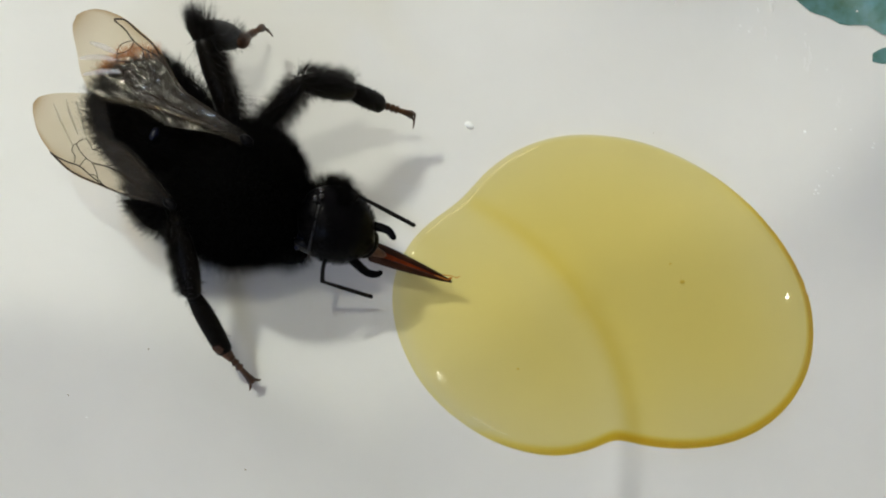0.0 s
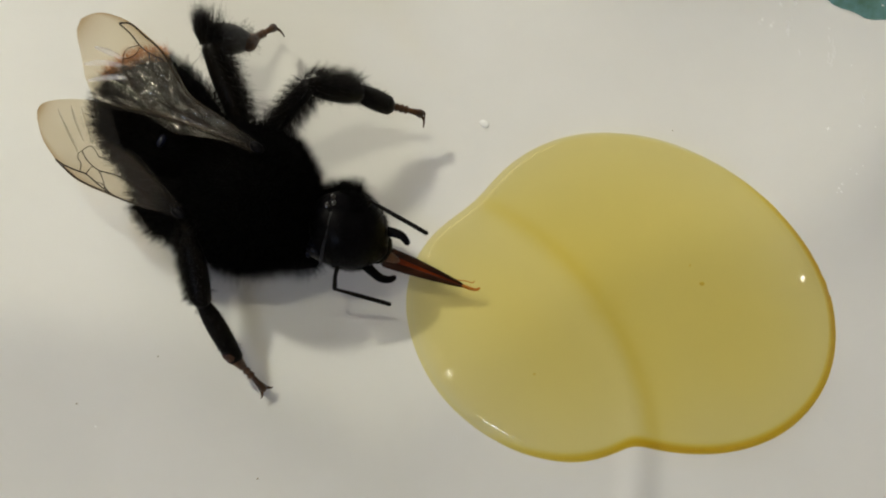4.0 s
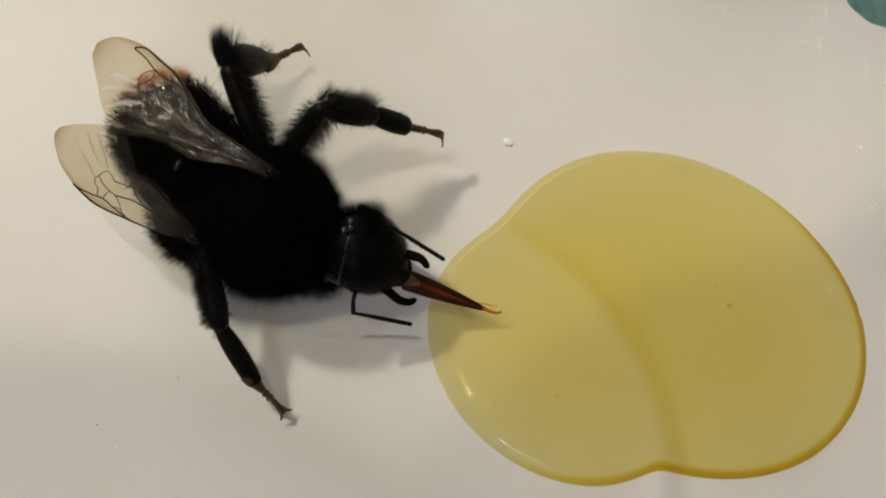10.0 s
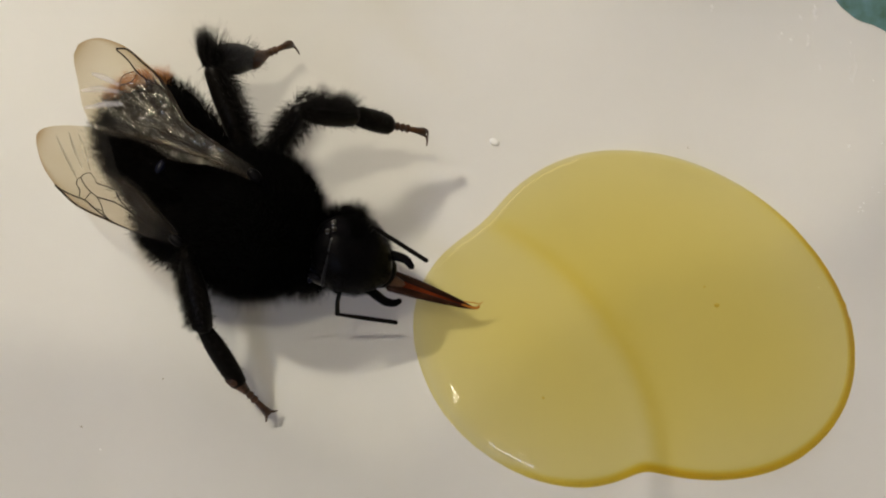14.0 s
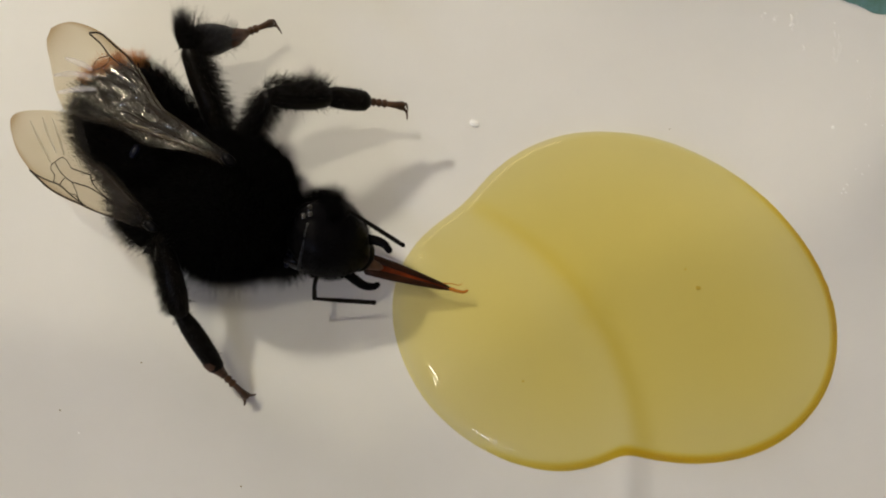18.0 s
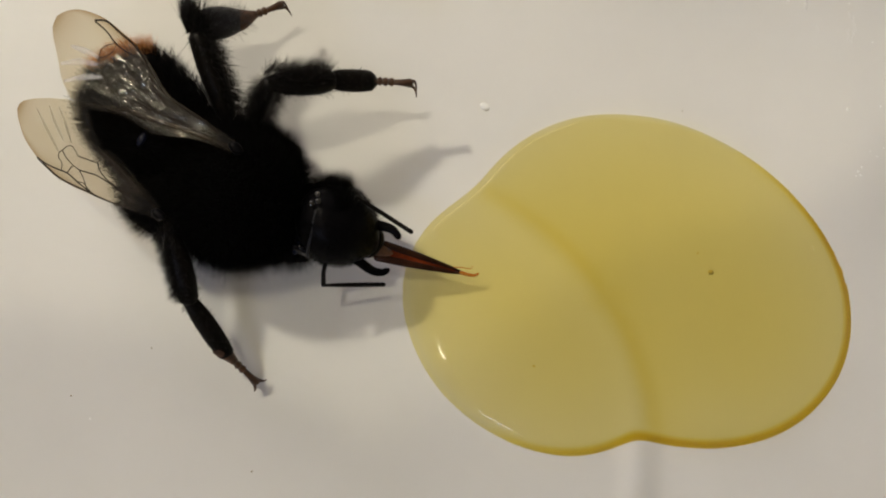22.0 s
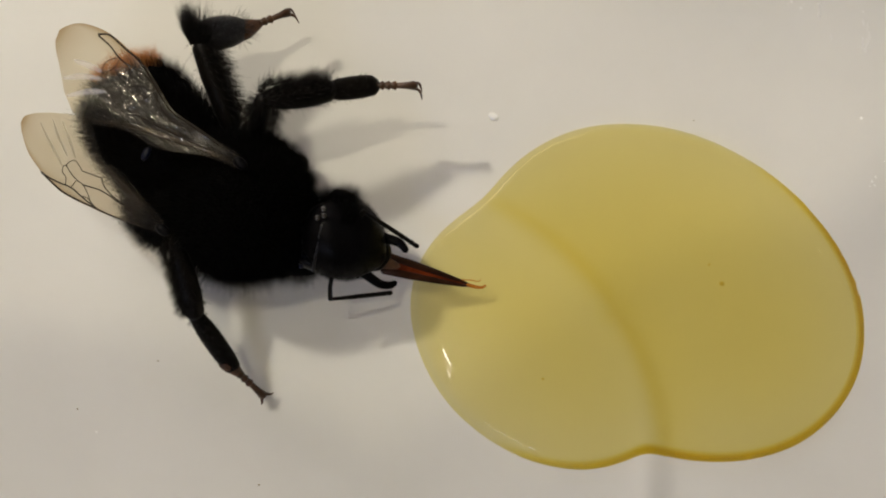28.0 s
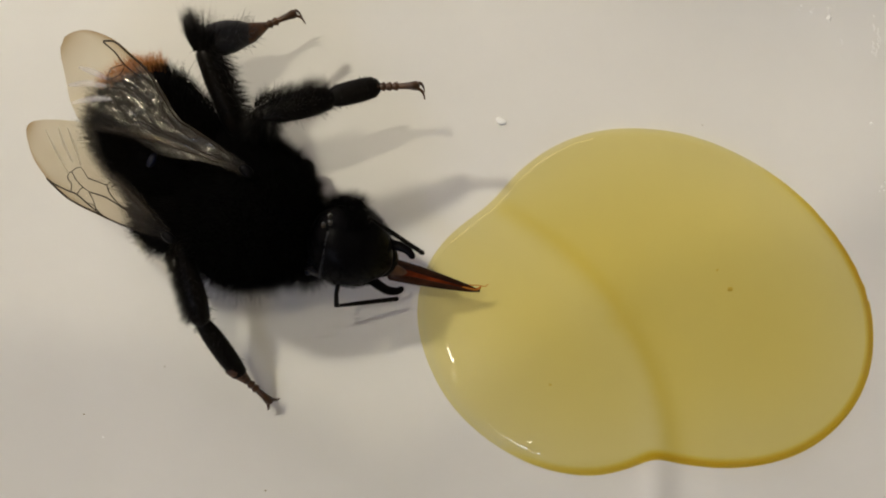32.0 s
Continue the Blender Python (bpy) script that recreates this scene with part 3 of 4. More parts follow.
part("collar", ovoid((-7.6, 0.0, 4.75), (0.5, 0.87, 0.1), (0.95, 0.30, 0.45), 16, 20, rough=0.3), SHEEN, thorax, "glossy bare collar plate")
rim = smooth_line([(-6.85, 1.25, 6.25), (-6.98, 0.75, 6.18), (-7.10, 0.10, 5.95), (-7.25, -0.45, 5.60), (-7.35, -0.95, 5.25)], 6)
part("occiput_rim", tube(rim, [0.07 + 0.05 * abs(noise.noise(p * 3.1)) for p in rim], 8), SHINY, head, "glossy hind rim of the head")
part("tergite", ovoid((-15.35, 4.75, 7.02), (0.5, 0.85, 0.0), (0.32, 0.18, 0.13), 16, 24, rough=0.7), SHEEN, abdomen, "bare shiny patch of the back")

# jaws beside the tongue
for name, pts, r in (("mandible", ((-4.7, 0.85, 3.0), (-4.3, 0.80, 3.3), (-3.8, 0.74, 3.6), (-3.1, 0.51, 3.7), (-2.76, 0.12, 3.6)), (0.30, 0.34, 0.30, 0.17)),
                     ("mandible", ((-4.9, -1.0, 2.9), (-4.56, -1.25, 2.6), (-4.09, -1.54, 2.2), (-3.62, -1.60, 2.0), (-3.33, -1.47, 1.9)), (0.26, 0.26, 0.24, 0.15))):
    line = smooth_line(pts, 4)
    rr = [r[0] + (r[-1] - r[0]) * (i / (len(line) - 1)) ** 2 for i in range(len(line))]
    part(name, tube(line, rr, 10, 0.8), CUTICLE, BEE, "curved black mandible")
part("clypeus", ovoid((-4.15, -0.12, 3.05), HEAD_A, (0.62, 0.85, 0.5), 12, 18), CUTICLE, head, "bald black clypeus")

# ---- wings
# outlines, veins, painted glints and folds run from tip to base, in parts of the wing's length: along it and towards
# its leading edge
LEFT_LEAD = ((1.006, 0.028), (0.988, 0.065), (0.95, 0.104), (0.888, 0.131), (0.803, 0.146), (0.701, 0.138), (0.617, 0.127), (0.515, 0.09), (0.377, 0.028), (0.282, 0.025), (0.19, 0.026), (0.098, 0.027), (0.0, 0.030))
LEFT_TRAIL = ((0.995, -0.022), (0.966, -0.056), (0.927, -0.091), (0.877, -0.136), (0.83, -0.183), (0.777, -0.219), (0.725, -0.244), (0.633, -0.220), (0.56, -0.188), (0.484, -0.162), (0.41, -0.134), (0.344, -0.113), (0.276, -0.094), (0.198, -0.068), (0.101, -0.044), (-0.01, -0.022))
LEFT_VEINS = (
    (((0.845, 0.114), (0.798, 0.140), (0.709, 0.130), (0.626, 0.121), (0.536, 0.088), (0.388, 0.020), (0.277, 0.016), (0.091, 0.016)), 0.050),
    (((0.842, 0.109), (0.772, 0.101), (0.711, 0.081), (0.65, 0.076), (0.576, 0.086)), 0.040),
    (((0.709, 0.079), (0.734, 0.049), (0.744, 0.020), (0.731, -0.019), (0.697, -0.065)), 0.024),
    (((0.731, -0.019), (0.709, 0.006), (0.696, 0.040), (0.702, 0.077)), 0.024),
    (((0.697, -0.065), (0.658, -0.079), (0.617, -0.107), (0.564, -0.115), (0.529, -0.109)), 0.026),
    (((0.71, -0.045), (0.647, -0.014), (0.598, -0.006), (0.564, 0.025), (0.493, 0.043)), 0.026),
    (((0.65, 0.076), (0.621, 0.042), (0.598, -0.006)), 0.024),
    (((0.576, 0.086), (0.519, 0.072), (0.491, 0.044), (0.505, -0.010), (0.535, -0.063), (0.564, -0.115)), 0.026),
    (((0.529, -0.109), (0.53, -0.142), (0.526, -0.171)), 0.032),
    (((0.529, -0.109), (0.484, -0.085), (0.406, -0.077), (0.326, -0.063), (0.21, -0.045), (0.099, -0.019)), 0.035),
    (((0.518, -0.102), (0.484, -0.157)), 0.023),
    (((0.484, -0.157), (0.41, -0.128), (0.344, -0.107), (0.276, -0.089), (0.198, -0.062), (0.101, -0.039)), 0.035),
    (((0.491, 0.044), (0.421, 0.007), (0.355, -0.020), (0.346, -0.042), (0.365, -0.071)), 0.024),
    (((0.355, -0.020), (0.26, -0.017), (0.234, 0.020), (0.187, 0.016)), 0.024),
)
LEFT_GLINTS = (((0.859, -0.139), (0.793, -0.084), (0.701, -0.039)), ((0.799, -0.196), (0.732, -0.127), (0.662, -0.078)), ((0.866, -0.046), (0.799, -0.028), (0.734, -0.018)))
RIGHT_LEAD = ((0.990, 0.020), (0.936, 0.075), (0.873, 0.118), (0.797, 0.151), (0.729, 0.174), (0.638, 0.193), (0.537, 0.187), (0.423, 0.163), (0.311, 0.136), (0.201, 0.106), (0.094, 0.070), (-0.002, 0.041))
RIGHT_TRAIL = ((1.012, -0.029), (1.007, -0.069), (0.973, -0.117), (0.90, -0.180), (0.804, -0.243), (0.717, -0.288), (0.635, -0.305), (0.581, -0.274), (0.523, -0.214), (0.445, -0.146), (0.374, -0.132), (0.28, -0.110), (0.184, -0.076), (0.10, -0.050), (0.0, -0.024))
RIGHT_VEINS = (
    (((0.777, 0.158), (0.642, 0.183), (0.541, 0.177), (0.427, 0.153), (0.28, 0.122), (0.102, 0.063)), 0.050),
    (((0.773, 0.159), (0.719, 0.158), (0.642, 0.144), (0.575, 0.126), (0.501, 0.135), (0.428, 0.141), (0.346, 0.140)), 0.040),
    (((0.501, 0.135), (0.462, 0.120), (0.414, 0.135), (0.367, 0.148)), 0.024),
    (((0.615, 0.129), (0.628, 0.088), (0.66, 0.070), (0.666, 0.036), (0.654, 0.016), (0.637, -0.022), (0.613, -0.043), (0.58, -0.033), (0.551, -0.013)), 0.024),
    (((0.654, 0.016), (0.609, 0.045), (0.553, 0.060), (0.515, 0.062), (0.468, 0.095), (0.428, 0.141)), 0.026),
    (((0.575, 0.126), (0.566, 0.077), (0.553, 0.060)), 0.024),
    (((0.515, 0.062), (0.458, 0.041), (0.397, 0.022), (0.285, 0.016), (0.185, 0.022), (0.101, 0.019)), 0.035),
    (((0.551, -0.013), (0.49, -0.032), (0.43, -0.054), (0.418, -0.112), (0.397, -0.148)), 0.029),
    (((0.43, -0.054), (0.397, -0.016), (0.33, 0.007), (0.262, 0.012), (0.186, 0.019)), 0.032),
    (((0.418, -0.112), (0.345, -0.120), (0.269, -0.104), (0.171, -0.075), (0.109, -0.063)), 0.032),
)
RIGHT_FOLDS = (((0.89, -0.114), (0.807, -0.054), (0.726, 0.001), (0.674, 0.038)), ((0.827, -0.182), (0.762, -0.114), (0.669, -0.040)), ((0.77, -0.210), (0.69, -0.137), (0.62, -0.059)))
LEFT_HIND = (((0.69, -0.232), (0.62, -0.200), (0.55, -0.160), (0.48, -0.130), (0.41, -0.105), (0.33, -0.085), (0.25, -0.062), (0.17, -0.042), (0.09, -0.020), (0.0, 0.0)),
             ((0.70, -0.248), (0.633, -0.235), (0.56, -0.200), (0.48, -0.172), (0.405, -0.168), (0.34, -0.164), (0.265, -0.131), (0.175, -0.082), (0.085, -0.050), (-0.018, -0.030)))
RIGHT_HIND = (((0.43, -0.120), (0.36, -0.110), (0.28, -0.085), (0.19, -0.055), (0.10, -0.030), (0.0, 0.0)),
              ((0.425, -0.150), (0.36, -0.152), (0.275, -0.134), (0.18, -0.100), (0.09, -0.070), (-0.01, -0.040)))


def resampled(pts, n):
    """n + 1 points at even steps along a smooth line through pts."""
    line = np.array([(p.x, p.y) for p in smooth_line([Vector((u, w, 0)) for u, w in pts], 8)])
    run = np.concatenate(([0.0], np.cumsum(np.hypot(*np.diff(line, axis=0).T))))
    at = np.linspace(0, run[-1], n + 1)
    return np.stack((np.interp(at, run, line[:, 0]), np.interp(at, run, line[:, 1])), 1)


def vein_distance(grid, veins):
    """How far each point of the grid lies from the nearest vein."""
    best = np.full(len(grid), 9.0)
    for pts, _ in veins:
        for a, b in zip(np.array(pts), np.array(pts)[1:]):
            d = b - a
            k = np.clip(((grid - a) @ d) / (d @ d), 0, 1)[:, None]
            best = np.minimum(best, np.hypot(*(grid - a - k * d).T))
    return best


def membrane(name, parent, origin, place, lead, trail, veins, rough, seed, label, n=130, cols=56):
    """A sheet between two edges: raised along its veins, puckered in the cells between them, smooth towards its tip."""
    a, b = resampled(lead, n), resampled(trail, n)
    f = np.linspace(0, 1, cols + 1)[None, :, None]
    grid = (a[:, None, :] * (1 - f) + b[:, None, :] * f).reshape(-1, 2)
    near = vein_distance(grid, veins) if veins else np.full(len(grid), 0.03)
    edge = np.tile(np.linspace(0, 1, cols + 1), n + 1)
    verts, faces, folds, smoke = [], [], [], []
    for (u, w), d, e in zip(grid, near, edge):
        inner = max(0.0, min(1.0, (0.76 - u) / 0.10)) * max(0.0, min(1.0, (u - 0.05) / 0.15))
        inner *= max(0.10, min(1.0, (w + 0.16) / 0.05))
        ridge = 0.0045 * rough * math.exp(-(d / 0.010) ** 2)
        pucker = rough * inner * (0.0060 * noise.noise(Vector((u * 8 + w * 7, w * 36, seed))) + 0.0008 * noise.noise(Vector((u * 26, w * 75, seed + 3)))) * min(1.0, d / 0.012)
        wave = 0.0022 * math.sin(w * 62 + u * 24 + seed) * max(0.0, min(1.0, (u - 0.62) / 0.12))
        verts.append(place(u, w, ridge + pucker + wave))
        smoke.append(max(0.9 * math.exp(-e / 0.07) * min(1.0, u * 1.6), 0.75 * math.exp(-(1.0 - u) / 0.055), 0.25 * max(0.0, 1 - u / 0.7)))
        folds.append(0.6 * inner * rough)
    for i in range(n):
        for j in range(cols):
            k = i * (cols + 1) + j
            faces.append((k, k + cols + 1, k + cols + 2, k + 1))
    ob = part(name, (verts, faces), MEMBRANE, parent, label, origin=origin)
    ob.data.attributes.new("crease", "FLOAT", "POINT").data.foreach_set("value", folds)
    ob.data.attributes.new("smoke", "FLOAT", "POINT").data.foreach_set("value", smoke)
    return ob


def wing(base, tip, lean, lead_side, shape, hind, veins, creases, strip_look, rough, seed):
    """A forewing with its hindwing; lead_side +1: the leading edge lies to the left of base-to-tip. lean: the plane's normal."""
    base, tip = Vector(base), Vector(tip)
    length = (tip - base).length
    x = (tip - base).normalized()
    y = Vector(lean).cross(x).normalized() * lead_side
    z = x.cross(y) * lead_side

    def place(u, w, lift=0.0):
        droop = 0.035 * max(0.0, u - 0.80) + 0.5 * max(0.0, u - 0.86) ** 2 + 0.45 * max(0.0, -w - 0.14) ** 2
        return base + x * (u * length) + y * (w * length) + z * ((lift - droop) * length)

    ob = membrane("forewing", BEE, base, place, *shape, veins, rough, seed, "smoky transparent wing membrane")
    membrane("hindwing", BEE, base, lambda u, w, lift=0.0: place(u, w, lift - 0.016), *hind, (), rough * 0.6, seed + 11, "narrow transparent hindwing under the forewing", 60, 14)
    for pts, r in veins:
        line = [place(p.x, p.y, 0.004) for p in smooth_line([Vector((u, w, 0)) for u, w in pts], 5)]
        part("vein", tube(line, [r * (1 - 0.25 * i / len(line)) for i in range(len(line))], 6), VEIN, ob)
    part("tegula", ovoid(base - x * 0.20, x, (0.36, 0.24, 0.18), 10, 14, rough=0.3), CUTICLE, ob, "black plate over the wing joint")
    # painted reflections on the left wing, brown folds on the right
    for pts in creases:
        line = smooth_line([place(u, w, 0.003) for u, w in pts], 6)
        width = 0.15 if strip_look is GLINT else 0.06
        rr = [width * (0.35 + 0.65 * math.sin(math.pi * (i + 0.5) / len(line))) for i in range(len(line))]
        part("wing_strip", tube(line, rr, 8, 0.10), strip_look, ob, "painted pale bluish reflection" if strip_look is GLINT else "faint brown fold")
    return ob


wing((-10.79, 4.19, 8.55), (-19.38, 10.20, 8.60), (-0.03, -0.02, 1), -1, (LEFT_LEAD, LEFT_TRAIL), LEFT_HIND, LEFT_VEINS, LEFT_GLINTS, GLINT, 1.0, 1.0)
wing((-14.58, 1.07, 7.50), (-21.63, 6.01, 6.40), (-0.484, -0.496, 1), 1, (RIGHT_LEAD, RIGHT_TRAIL), RIGHT_HIND, RIGHT_VEINS, RIGHT_FOLDS, FOLD, 0.8, 4.0)


# ---- legs
def bristles(length, radius, count, size, side, seed, width=0.018, flat=1.0, lean=0.5):
    """Hair roots along a limb lying on x; side is the angle about x they gather round."""
    rng = random.Random(seed)
    roots = []
    for _ in range(count):
        x = rng.uniform(-0.08, 0.98) * length
        a = rng.gauss(side, 0.7)
        n = Vector((0, math.cos(a), math.sin(a)))
        r = radius * (0.9 if 0.0 < x / length < 0.9 else 0.6)
        roots.append(((x, n.y * r, n.z * r * flat), n))
    return strands(roots, size, width, (lean, 0, 0), 0.22, seed=seed)


def bar(length, radii, flat=1.0, sides=12, bow=0.0):
    n = 14
    pts = [(length * i / n, bow * math.sin(math.pi * i / n), 0) for i in range(n + 1)]
    rr = []
    for i in range(n + 1):
        q = i / n * (len(radii) - 1)
        k = min(int(q), len(radii) - 2)
        rr.append(radii[k] + (radii[k + 1] - radii[k]) * (q - k))
    return tube(pts, rr, sides, flat)


def tarsus(length, hook=0.0):
    """Four small joints, a last longer one and two hooked claws, along x."""
    pieces = []
    x = 0.0
    for k in range(4):
        l = length * 0.13
        pieces.append(tube([(x, 0, 0), (x + l * 0.75, 0, 0), (x + l * 0.98, 0, 0)], [0.14, 0.24, 0.15], 8))
        x += l
    pieces.append(tube([(x, 0, 0), (x + length * 0.22, 0, 0.02), (x + length * 0.36, 0, 0)], [0.14, 0.18, 0.25], 8))
    x += length * 0.36
    for s in (1, -1):
        pieces.append(tube(smooth_line([(x - 0.05, s * 0.08, 0), (x + 0.20, s * (0.26 - 0.09 * abs(hook)) + hook * 0.06, 0.02), (x + 0.34, s * (0.36 - 0.18 * abs(hook)) + hook * 0.24, -0.08), (x + 0.40, s * (0.44 - 0.26 * abs(hook)) + hook * 0.48, -0.18)], 4),
                           [0.10 - 0.006 * i for i in range(13)], 6))
    return join(*pieces)


def leg(femur_len, tibia_len, basi_len, tarsus_len, widths, seed, hairy=1.0, basi_radii=None, cuff=0.0, tuft=0.55, side=2.2, lean=0.5, hook=0.0, shin=0.6, sheen=None, fringe=0.22):
    wf, wt, wb = widths
    femur = limb("leg", join(bar(femur_len, (wf * 0.8, wf, wf, wf * 0.9)), bristles(femur_len, wf, int(620 * hairy), 0.95, -0.9, seed, 0.0095),
                             bristles(femur_len, wf, int(480 * hairy), 0.7, side, seed + 40, 0.0095)), LEG, BEE, "black bristly leg")
    tibia = limb("tibia", join(bar(tibia_len, (wt * 0.55, wt * 0.9, wt, wt, wt * 0.8), 0.75), bristles(tibia_len, wt, int(760 * hairy), tuft, shin, seed + 1, 0.0095, 0.75, lean),
                               bristles(tibia_len, wt, int(120 * hairy), 0.25, shin + 2.8, seed + 2, 0.013, 0.75)), LEG, femur)
    basi = limb("basitarsus", join(bar(basi_len, basi_radii or (wb * 0.7, wb * 0.97, wb, wb, wb * 0.9), 0.6), bristles(basi_len, wb, int(200 * hairy), fringe, 1.57, seed + 3, 0.010, 0.6),
                                   bristles(basi_len, wb, int(160 * hairy), 0.22, -1.57, seed + 4, 0.010, 0.6)), sheen or LEG, femur)
    foot = limb("tarsus", tarsus(tarsus_len, hook), FOOT, femur, "jointed brown foot with hooked claws")
    if cuff:
        limb("cuff", tube([(-0.60, 0, 0), (-0.25, 0, 0), (0.15, 0, 0), (tarsus_len * 0.26, 0, 0)], [cuff * 1.12, cuff * 1.08, cuff * 0.8, 0.19], 12, 0.66), RUST, foot, "amber-brown end of the leg")
    spur = limb("spur", tube([(0, 0, 0), (0.3, 0.05, 0), (0.62, 0.0, 0)], [0.045, 0.03, 0.012], 6), LEG, femur)
    return femur, tibia, basi, foot, spur


MID_LEFT = leg(3.6, 3.35, 2.35, 2.40, (0.54, 0.70, 0.58), 20, 1.3, tuft=0.75, hook=-1.0)
HIND_LEFT = leg(4.2, 0.7, 2.7, 2.5, (0.62, 0.62, 0.78), 40, 1.7, (0.74, 0.88, 0.86, 0.68, 0.30), 0.50, 1.15, 0.3, 1.7, -1.0, sheen=SHINY, fringe=0.5)
MID_RIGHT = leg(3.2, 3.8, 3.85, 2.7, (0.54, 0.64, 0.54), 60, 1.7, (0.36, 0.50, 0.54, 0.52, 0.44), 0.40, 0.5, 2.2, 0.3, 0.0, 2.6)


def chain(leg_parts, knee, coxa, joints, lengths, spur=-60):
    """World poses of a leg's pieces: the thigh from the knee inwards, the rest outwards by azimuth and rise."""
    k = Vector(knee)
    d = Vector(coxa) - k
    out = [pose(*(k * MM), 0, -math.degrees(math.atan2(d.z, math.hypot(d.x, d.y))), math.degrees(math.atan2(d.y, d.x)))]
    p = k
    for (az, rise), l in zip(joints, lengths):
        out.append(pose(*(p * MM), 0, -rise, az))
        p = p + Vector((math.cos(radians(az)) * math.cos(radians(rise)), math.sin(radians(az)) * math.cos(radians(rise)), math.sin(radians(rise)))) * l
    # the spur stands at the tibia's end, turned off the limb
    az, rise = joints[0]
    q = k + Vector((math.cos(radians(az)) * math.cos(radians(rise)), math.sin(radians(az)) * math.cos(radians(rise)), math.sin(radians(rise)))) * lengths[0] * 0.93
    out.append(pose(*(q * MM), 0, -rise, az + spur))
    return out


def local_poses(world):
    """From world poses to the thigh's pose under the bee and the others' under the thigh."""
    thigh = Matrix.Translation(-BEE_AT * MM) @ world[0]
    inv = world[0].inverted()
    return [thigh] + [inv @ w for w in world[1:]]


def rest(leg_parts, world):
    for ob, m in zip(leg_parts, local_poses(world)):
        ob.matrix_basis = m


rest(MID_RIGHT, chain(MID_RIGHT, (-14.1, 0.32, 5.6), (-12.2, 2.4, 4.0), ((-77.8, -24.8), (-58.3, -32.7), (-45.6, -30)), (3.8, 3.85, 2.7), 38))

# ---- antennae
scape_l = part("antenna", tube([(-5.5, 0.85, 4.8), (-5.30, 1.20, 5.3), (-5.09, 1.58, 5.55), (-4.83, 1.98, 5.6)], [0.13, 0.12, 0.11, 0.13], 8), LEG, BEE, "black elbowed antenna")
scape_r = part("antenna", tube([(-6.15, -0.6, 4.7), (-6.45, -1.2, 4.5), (-6.58, -1.75, 4.2), (-6.58, -2.34, 3.85)], [0.13, 0.12, 0.11, 0.13], 8), LEG, BEE, "black elbowed antenna")


def flagellum(length):
    """Eleven joints with slight necks between them."""
    pts, rr = [], []
    for i in range(11):
        r = 0.085 + 0.035 * min(1, i / 4)
        for f, k in ((0.0, 0.86), (0.25, 1.0), (0.8, 1.0)):
            pts.append((length * (i + f) / 11, 0, 0))
            rr.append(r * k)
    return tube(pts, rr, 8)


FLAG_L = limb("flagellum", flagellum(3.45), LEG, scape_l)
FLAG_R = limb("flagellum", flagellum(3.50), LEG, scape_r)

# ---- tongue
tongue = limb("tongue", tube([(0, 0, 0), (1.2, 0, 0.03), (2.6, 0, 0.02), (3.9, 0, 0), (4.75, 0, -0.05)], [0.44, 0.38, 0.27, 0.17, 0.06], 14, 0.5), TONGUE, BEE, "red-brown folded tongue")
for s in (1, -1):
    limb("sheath", tube([(-0.1, s * 0.34, 0.03), (1.3, s * 0.29, 0.09), (2.8, s * 0.20, 0.08), (4.1, s * 0.11, 0.03), (4.8, s * 0.03, 0.0)], [0.24, 0.22, 0.16, 0.09, 0.03], 10, 0.9), SHEATH, tongue, "dark tongue sheath")
limb("tongue_root", tube([(-0.45, 0.02, 0.02), (-0.1, 0.02, 0.14), (0.35, 0.0, 0.16), (0.9, 0.0, 0.10)], [0.34, 0.36, 0.24, 0.05], 12, 0.7), ROOT, tongue, "tan root of the tongue")
limb("palp", tube([(4.0, 0.14, 0.05), (4.6, 0.28, 0.1), (5.0, 0.30, 0.12), (5.12, 0.48, 0.15)], [0.03, 0.025, 0.022, 0.015], 6), AMBER, tongue, "amber thread-like palp")
GLOSSA = limb("glossa", tube(smooth_line([(0, 0, 0), (0.5, 0, 0), (0.85, 0.06, -0.02), (1.0, 0.2, -0.02)], 4), [0.10 - 0.003 * i for i in range(13)], 8), AMBER, tongue, "amber hairy tongue tip")


# ---------------------------------------------------------------- the room
def slab(name, lo, hi, mat, label, category="", kind="structure"):
    """A box in metres."""
    x0, y0, z0 = lo
    x1, y1, z1 = hi
    v = [Vector((x, y, z)) / MM for x in (x0, x1) for y in (y0, y1) for z in (z0, z1)]
    f = [(0, 1, 3, 2), (4, 6, 7, 5), (0, 4, 5, 1), (2, 3, 7, 6), (0, 2, 6, 4), (1, 5, 7, 3)]
    ob = part(name, (v, f), mat, smooth=False, origin=((x0 + x1) * 500, (y0 + y1) * 500, z0 * 1000))
    return tagged(ob, label, category or name.split("_")[0], kind=kind)


slab("floor", (-2.0, -2.0, -0.80), (2.0, 2.0, -0.76), WOOD, "brown wooden floor of the room")
slab("wall_north", (-2.0, 2.0, -0.76), (2.0, 2.1, 1.70), WALL, "plain dull beige painted wall")
slab("wall_south", (-2.0, -2.1, -0.76), (2.0, -2.0, 1.70), WALL, "plain dull beige painted wall")
slab("wall_east", (2.0, -2.1, -0.76), (2.1, 2.1, 1.70), WALL, "plain dull beige painted wall")
slab("wall_west", (-2.1, -2.1, -0.76), (-2.0, 2.1, 1.70), WALL, "plain dull beige painted wall")
slab("ceiling", (-2.1, -2.1, 1.70), (2.1, 2.1, 1.76), CEIL, "plain off-white painted ceiling")
TABLE = new("table")
TABLE.location = (0, 0, -0.76)
ORIGIN[TABLE] = Vector((0, 0, -760))
tagged(TABLE, "brown wooden table under the plate", "table")


